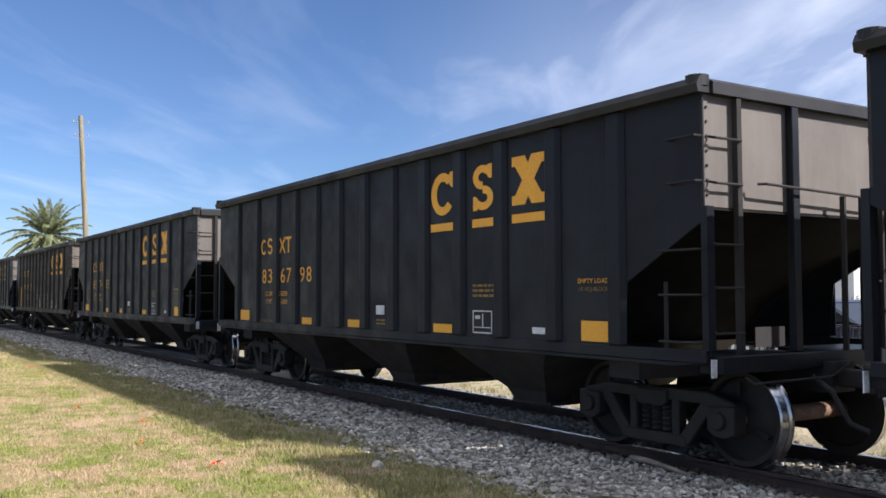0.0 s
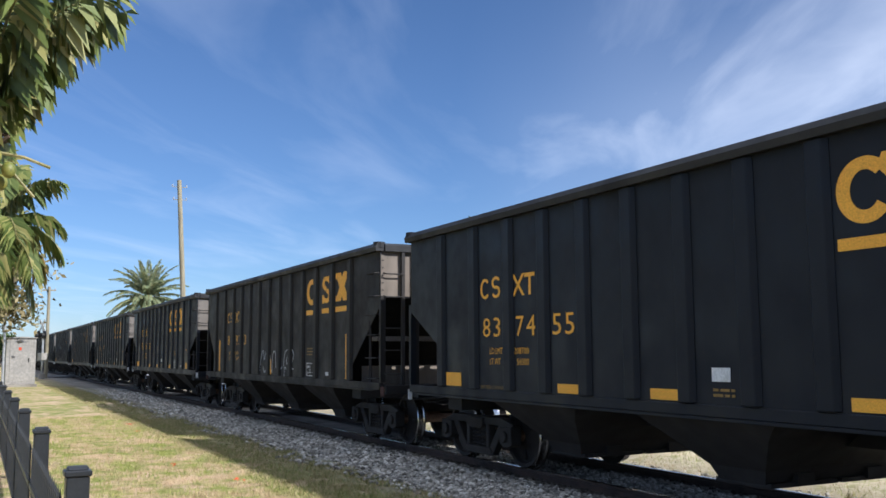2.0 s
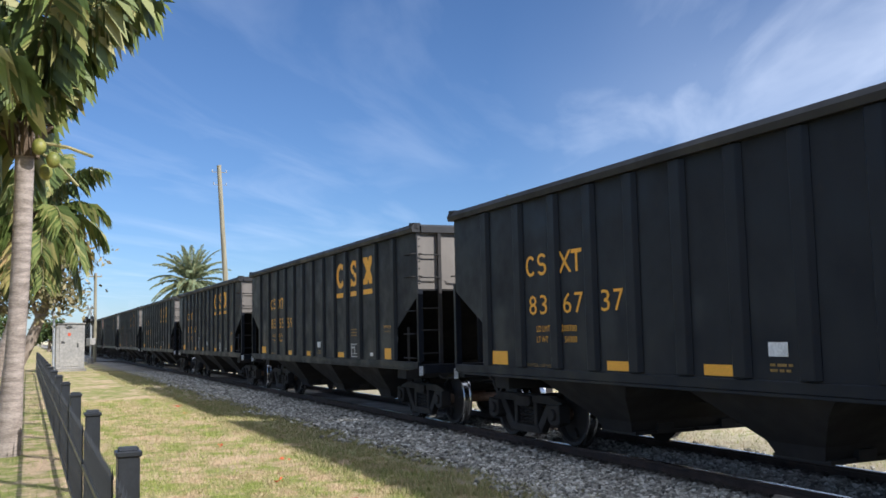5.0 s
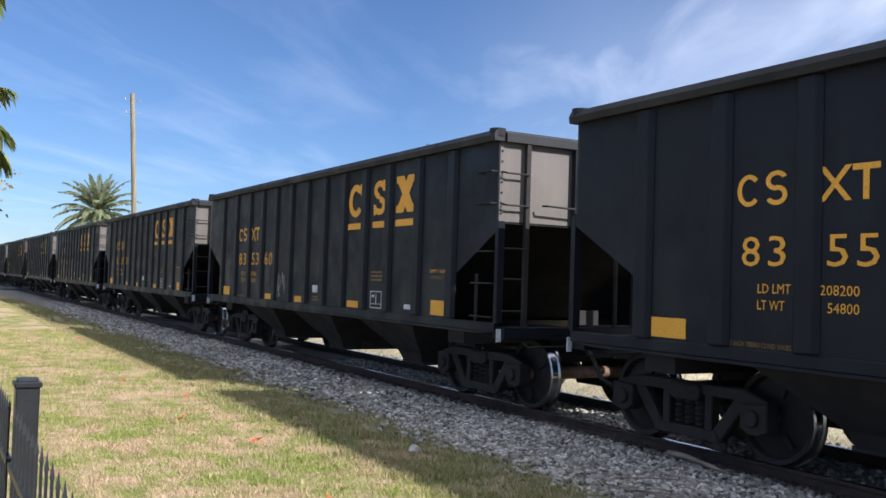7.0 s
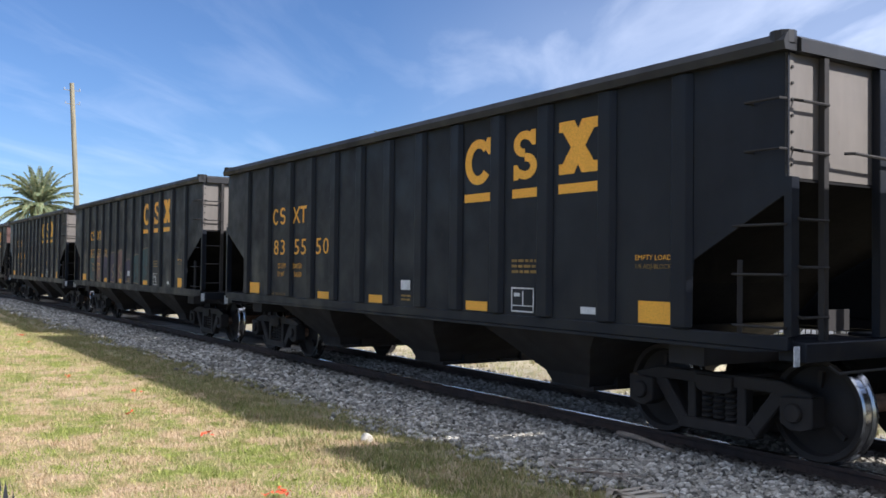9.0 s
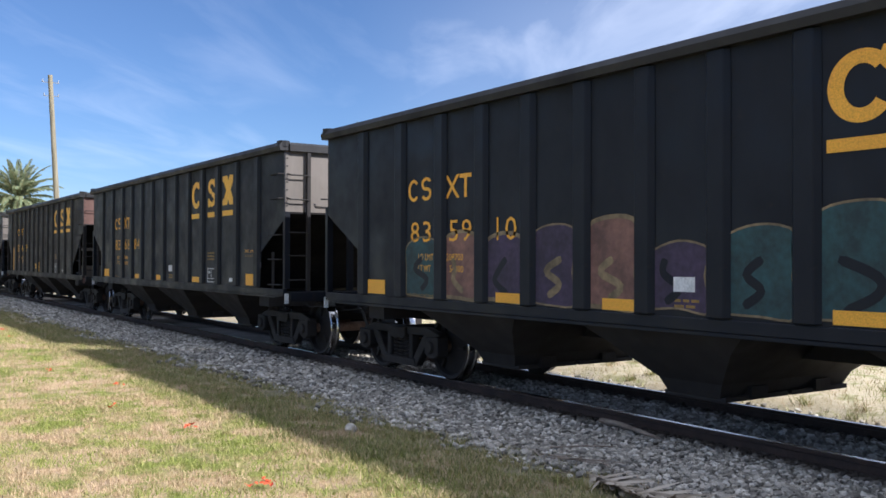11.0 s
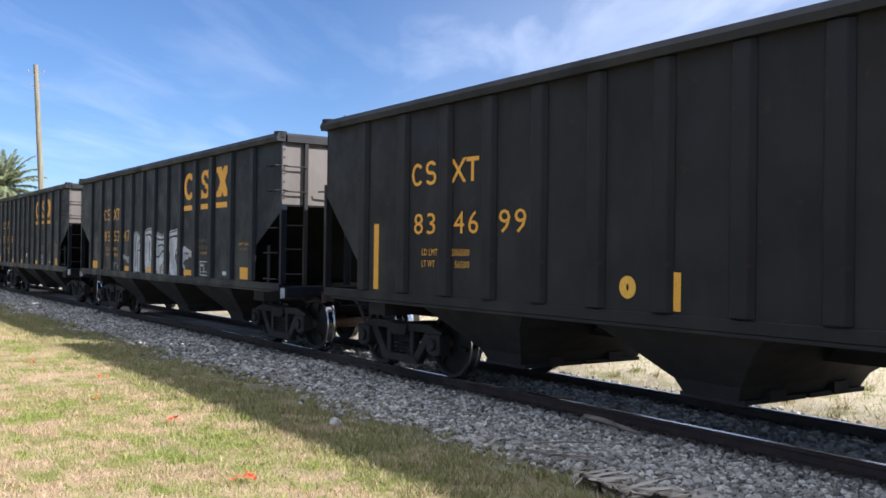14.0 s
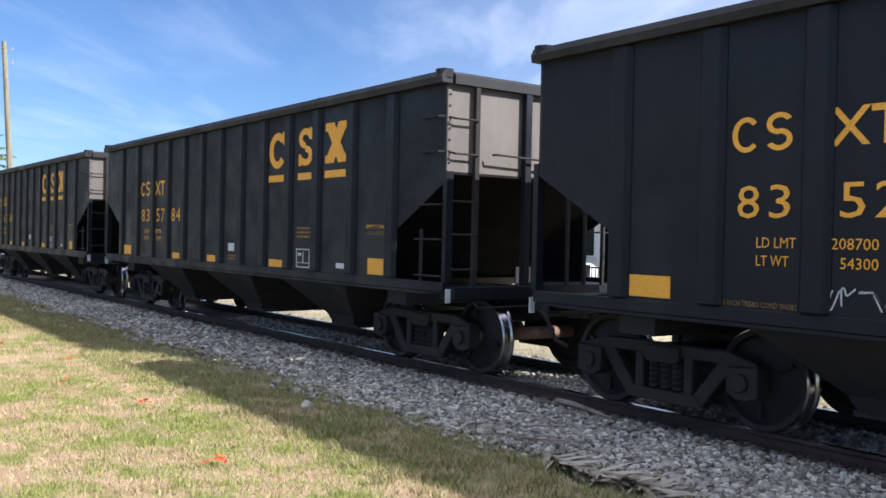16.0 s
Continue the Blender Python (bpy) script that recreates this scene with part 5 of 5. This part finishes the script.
def make_parked_car(label, m, paint):
    e = empty("parked_car", m)
    bm = bmesh.new()
    prism(bm, [(-2.2, 0.28), (2.15, 0.28), (2.25, 0.5), (2.2, 0.72), (1.35, 0.9), (-1.9, 0.95), (-2.25, 0.8)], -0.88, 0.88)
    part("body", bm, paint, e, bevel=0.06)
    bm = bmesh.new()
    prism(bm, [(-1.75, 0.92), (1.25, 0.9), (0.45, 1.42), (-1.0, 1.46)], -0.76, 0.76)
    part("cabin", bm, M_GLASS, e, "dark windows", bevel=0.05)
    bm = bmesh.new()
    prism(bm, [(-1.05, 1.44), (0.5, 1.40), (0.42, 1.47), (-0.95, 1.50)], -0.72, 0.72)
    part("roof", bm, paint, e, bevel=0.02)
    for sx in (-1.35, 1.4):
        for sy in (-0.84, 0.84):
            bm = bmesh.new()
            lathe(bm, [(0.2, -0.1), (0.31, -0.1), (0.33, -0.06), (0.33, 0.06), (0.31, 0.1), (0.2, 0.1)], 20)
            w = part("wheel", bm, M_TYRE, e)
            w.matrix_basis = pose(sx, sy, 0.33)
            bm = bmesh.new()
            lathe(bm, [(0.02, -0.08), (0.2, -0.08), (0.2, 0.08), (0.02, 0.08)], 16)
            part("rim", bm, M_GALV, w)
    tagged(e, label, "car")


make_parked_car("dark blue car parked at the street edge", pose(-14.0, 20.0, -0.02), M_CARPAINT)
make_parked_car("white car parked at the street edge", pose(-22.5, 20.1, -0.02, 0, 0, 180), M_CARWHITE)
make_parked_car("dark blue car parked at the street edge", pose(-7.5, 20.0, -0.02), M_CARPAINT)


def far_railing():
    e = empty("low_railing")
    bm = bmesh.new()
    box(bm, -0.04, 0.04, -0.04, 0.04, -0.06, 1.0)
    post = mesh_of("post", bm, M_FENCE)
    for k in range(28):
        part("post", post, None, e).matrix_basis = pose(-52 + 2.2 * k, 17.0, 0)
    for z in (0.12, 0.92):
        bm = bmesh.new()
        box(bm, -52, 7.4, 16.98, 17.02, z, z + 0.04)
        part("fence_rail", bm, M_FENCE, e)
    v, f = [], []
    for k in range(440):
        x = -51.9 + 0.135 * k
        o = len(v)
        v += [(x - 0.01, 17 - 0.01, 0.1), (x + 0.01, 17 - 0.01, 0.1), (x + 0.01, 17.01, 0.1), (x - 0.01, 17.01, 0.1), (x - 0.01, 17 - 0.01, 0.95), (x + 0.01, 17 - 0.01, 0.95), (x + 0.01, 17.01, 0.95), (x - 0.01, 17.01, 0.95)]
        f += [(o, o + 1, o + 5, o + 4), (o + 1, o + 2, o + 6, o + 5), (o + 2, o + 3, o + 7, o + 6), (o + 3, o, o + 4, o + 7)]
    tagged(part("bars", raw_mesh("bars", v, f, M_FENCE), None, e), kind="stuff")
    tagged(e, "low black railing along the street", "railing")


far_railing()
for k, (x, y) in enumerate(((-27, 31.4), (-19, 30.6), (-12, 31), (-33, 31.4), (-2, 30.5), (-48, 31))):
    r2 = random.Random(80 + k)
    v, f = [], []
    for _ in range(9):
        leafy(v, f, (r2.uniform(-1.3, 1.3), r2.uniform(-0.4, 0.4), r2.uniform(0.3, 1.1)), (0.6, 0.5, 0.4), 110, 0.1, r2)
    ob = new("hedge_bush", raw_mesh("hedge_bush", v, f, M_LEAFG))
    ob.matrix_basis = pose(x, y, 0)
    tagged(ob, "clipped green bush before a house", "bush")

# ---------------------------------------------------------------- litter on the lawn and stones
def dead_frond(x, y, yaw, length, seed):
    rnd = random.Random(seed)
    v, f = [], []
    z = ground_z(y) + 0.05
    for k in range(46):
        t = k / 45
        at = Vector((x + math.cos(yaw) * length * t, y + math.sin(yaw) * length * t, z))
        a = yaw + rnd.choice((-1, 1)) * rnd.uniform(0.15, 0.75)
        L = rnd.uniform(0.25, 0.5) * (1 - 0.5 * t)
        end = at + Vector((math.cos(a) * L, math.sin(a) * L, rnd.uniform(-0.03, 0.10)))
        w = Vector((-math.sin(a), math.cos(a), 0.4)) * 0.012
        o = len(v)
        v += [at - w, at + w, (at + end) / 2 + w * 1.4, end, (at + end) / 2 - w * 1.4]
        f += [(o, o + 1, o + 2, o + 4), (o + 4, o + 2, o + 3)]
    leaf = new("fallen_frond", raw_mesh("fallen_frond", v, f, M_DEAD))
    bm = bmesh.new()
    tube(bm, [(x, y, z), (x + math.cos(yaw) * length * 0.5, y + math.sin(yaw) * length * 0.5, z + 0.02), (x + math.cos(yaw) * length, y + math.sin(yaw) * length, z)], [0.022, 0.016, 0.006], 6)
    part("leaf_stem", bm, M_DEAD, leaf)
    tagged(leaf, "dry grey fallen palm frond lying on the stones", "palm frond", "fallen fronds")


dead_frond(-5.05, 4.72, -0.25, 0.75, 1)
dead_frond(-4.65, 4.62, 0.15, 0.8, 2)
dead_frond(-4.25, 4.75, -0.5, 0.7, 3)


def stick(pts, r, label):
    bm = bmesh.new()
    tube(bm, pts, [r * (1 - 0.5 * k / (len(pts) - 1)) for k in range(len(pts))], 7)
    tagged(part("stick", bm, M_STICK, smooth=True), label, "stick", "dry sticks")


stick([(-7.15, 6.82, -0.10), (-6.85, 6.78, -0.085), (-6.5, 6.72, -0.10), (-6.2, 6.67, -0.12)], 0.034, "bleached dry branch lying beside the rail")
r4 = random.Random(12)
for k in range(12):
    x, y, a, L = r4.uniform(-6.3, -4.9), r4.uniform(4.7, 5.6), r4.uniform(-0.9, 0.9), r4.uniform(0.2, 0.6)
    z = ground_z(y) + 0.045
    stick([(x, y, z), (x + L * 0.5 * math.cos(a), y + L * 0.5 * math.sin(a), z + 0.02), (x + L * math.cos(a + 0.2), y + L * math.sin(a + 0.2), z)], r4.uniform(0.005, 0.011), "thin dry twig on the crushed stone")
for k, (x, y, n) in enumerate(((-6.0, 2.56, 16), (-8.35, 2.82, 8), (-21.9, 3.22, 14), (-19.9, 3.02, 8), (-9.9, 2.5, 5), (-11.6, 3.0, 6), (-13.6, 2.6, 6))):
    r5 = random.Random(200 + k)
    v, f = [], []
    for _ in range(n):
        cx, cy, a, s = x + r5.gauss(0, 0.07), y + r5.gauss(0, 0.05), r5.uniform(0, 6.28), r5.uniform(0.015, 0.035)
        o = len(v)
        v += [(cx + s * math.cos(a + q * 1.57) * (1 if q % 2 else 0.55), cy + s * math.sin(a + q * 1.57) * (1 if q % 2 else 0.55), 0.045 + r5.uniform(0, 0.03)) for q in range(4)]
        f.append((o, o + 1, o + 2, o + 3))
    tagged(new("fallen_petals", raw_mesh("fallen_petals", v, f, M_RED)), "red fallen petals on the dry lawn", "petals", "fallen petals", "stuff")


def stone_variants(n, seed):
    rnd = random.Random(seed)
    out = []
    for _ in range(n):
        bm = bmesh.new()
        bmesh.ops.create_icosphere(bm, subdivisions=1, radius=1.0)
        for v in bm.verts:
            v.co *= rnd.uniform(0.55, 1.25)
            v.co.z *= 0.8
        bm.verts.ensure_lookup_table()
        out.append((np.array([v.co[:] for v in bm.verts]), [[v.index for v in f.verts] for f in bm.faces]))
        bm.free()
    return out


VARIANTS = stone_variants(7, 77)
bm = bmesh.new()
bmesh.ops.create_icosphere(bm, subdivisions=2, radius=0.055)
for v in bm.verts:
    v.co *= 1 + 0.25 * noise.noise(v.co * 18)
white = part("pale_stone", bm, M_STONE1)
white.matrix_basis = pose(-7.55, 4.05, 0.03)
tagged(white, "pale stone lying in the grass", "stone")

# ---------------------------------------------------------------- ties, stones, blades of grass
tie_bm = bmesh.new()
box(tie_bm, -0.115, 0.115, -1.3, 1.3, -0.16, 0.0)
tie_mesh = mesh_of("tie", tie_bm, M_TIE, 0.012)
r6 = random.Random(8)
for k in range(100):
    t = new("tie", tie_mesh)
    t.matrix_basis = pose(-44 + 0.53 * k + r6.uniform(-0.03, 0.03), TRACK_Y, -0.150 + r6.uniform(-0.012, 0.004), 0, 0, r6.uniform(-1, 1))
    tagged(t, "weathered wooden tie sunk in crushed stone", "railway tie", "ties of the track", "structure")


def bed_z(y):
    return max(ground_z(y) + 0.012, -0.145) if y < 8.9 else ground_z(y) + 0.012


def scatter_stones():
    rng = np.random.default_rng(4)
    verts, faces, base = [], [], 0

    def lay(n, x0, x1, y0, y1, lo, hi, keep=lambda x, y: True):
        nonlocal base
        for _ in range(n):
            x, y = rng.uniform(x0, x1), rng.uniform(y0, y1)
            if not keep(x, y):
                continue
            vs, fs = VARIANTS[rng.integers(len(VARIANTS))]
            a, s = rng.uniform(0, 6.283), rng.uniform(lo, hi)
            c, q = math.cos(a), math.sin(a)
            tilt = rng.uniform(-0.5, 0.5)
            rot = np.array([[c, -q, 0], [q, c, 0], [0, 0, 1]]) @ np.array([[1, 0, 0], [0, math.cos(tilt), -math.sin(tilt)], [0, math.sin(tilt), math.cos(tilt)]])
            verts.append(vs @ rot.T * s + (x, y, bed_z(y) + s * rng.uniform(0.1, 0.6)))
            faces.extend([[i + base for i in f] for f in fs])
            base += len(vs)

    rail_gap = lambda x, y: abs(y - TRACK_Y + 0.7525) > 0.09 and abs(y - TRACK_Y - 0.7525) > 0.09
    edge = lambda x, y: rng.random() < (y - 4.45 - 0.3 * math.sin(1.7 * x) * math.sin(0.61 * x + 1)) / 0.9 and rail_gap(x, y)
    lay(22000, -11, 0.8, 4.1, 7.0, 0.015, 0.036, edge)
    lay(10000, -26, -11, 4.2, 7.0, 0.022, 0.045, edge)
    lay(11000, -50, -26, 4.5, 7.0, 0.03, 0.055, edge)
    lay(7500, -18, 0.8, 7.1, 8.55, 0.018, 0.038, rail_gap)
    lay(900, -20, 1.5, 8.7, 9.2, 0.022, 0.040, rail_gap)
    return raw_mesh("stones", np.concatenate(verts), faces, M_STONES)


tagged(part("stones", scatter_stones(), None, BED), "loose grey crushed stones", kind="stuff")
r7 = random.Random(21)
singles = [raw_mesh("stone", vs, fs, M_STONE1) for vs, fs in VARIANTS]
for k in range(300):
    x, y, s = r7.uniform(-6.6, -2.6), r7.uniform(4.75, 6.2), r7.uniform(0.02, 0.042)
    o = part("stone", singles[k % 7], None, BED)
    o.matrix_basis = pose(x, y, bed_z(y) + s * 0.7, r7.uniform(-25, 25), r7.uniform(-25, 25), r7.uniform(0, 360)) @ Matrix.Scale(s, 4)


def scatter_grass(name, label, mat, zones, seed):
    rng = np.random.default_rng(seed)
    vs, n = [], 0
    for count, x0, x1, y0, y1, lo, hi, tuft in zones:
        x, y = rng.uniform(x0, x1, count), rng.uniform(y0, y1, count)
        if tuft:
            cx, cy = rng.uniform(x0, x1, tuft), rng.uniform(y0, y1, tuft)
            pick = rng.integers(0, tuft, count)
            x, y = cx[pick] + rng.normal(0, 0.06, count), cy[pick] + rng.normal(0, 0.05, count)
        h, a, w = rng.uniform(lo, hi, count), rng.uniform(0, 6.283, count), rng.uniform(0.0018, 0.0042, count) * (1 + hi * 4)
        z = np.array([ground_z(q) for q in y])
        lx, ly = rng.normal(0, 0.55, count) * h, rng.normal(0, 0.55, count) * h
        dx, dy = np.cos(a) * w, np.sin(a) * w
        tri = np.stack([np.stack([x - dx, y - dy, z - 0.005], 1), np.stack([x + dx, y + dy, z - 0.005], 1), np.stack([x + lx, y + ly, z + h], 1)], 1)
        vs.append(tri.reshape(-1, 3))
        n += count
    me = bpy.data.meshes.new(name)
    co = np.concatenate(vs)
    me.from_pydata(co.tolist(), [], np.arange(len(co)).reshape(-1, 3).tolist())
    me.materials.append(mat)
    tagged(new(name, me), label, "grass", kind="stuff")


scatter_grass("lawn_grass", "short patchy dry grass of the lawn", M_GRASS,
              [(80000, -11, 0.5, 0.9, 3.75, 0.012, 0.042, 0), (9000, -11, 0.5, 3.7, 4.3, 0.012, 0.05, 0), (14000, -11, 0.5, 0.9, 4.2, 0.02, 0.065, 600), (42000, -26, -11, 0.6, 4.0, 0.025, 0.06, 0), (16000, -22, 1, 8.95, 13.5, 0.03, 0.10, 0), (12000, -30, -5.5, -4, 0.45, 0.02, 0.06, 0)], 1)
scatter_grass("edge_weeds", "green weeds along the edge of the stones", M_WEED,
              [(80000, -24, 0, 3.3, 4.95, 0.02, 0.075, 1500), (9000, -12, -1.5, 3.2, 4.6, 0.03, 0.085, 150), (26000, -50, -24, 3.2, 5.2, 0.04, 0.10, 900), (2500, -16, 1, 9.1, 12.5, 0.05, 0.16, 60), (1500, -9, -2, 4.6, 5.4, 0.02, 0.07, 40)], 2)



def motions():
    """The train rolls past at about 9.6 m/s; every wheel turns with it."""
    ts, ss = [t for t, _ in TRAIN], [s for _, s in TRAIN]
    spin_t = [i / 15 for i in range(241)]
    for n, car in CARS:
        x0 = FIRST - PITCH * n
        walk(car, [(t, pose(x0 + s, TRACK_Y, RAIL_Z)) for t, s in TRAIN])
        if n > 12 or n < -3:
            continue
        for w in [o for o in car.children_recursive if o.name.startswith("wheelset")]:
            a = w.location.x
            walk(w, [(t, pose(a, 0, 0.457, 0, math.degrees(np.interp(t, ts, ss) / 0.457) + 40 * n, 0)) for t in spin_t])


motions()
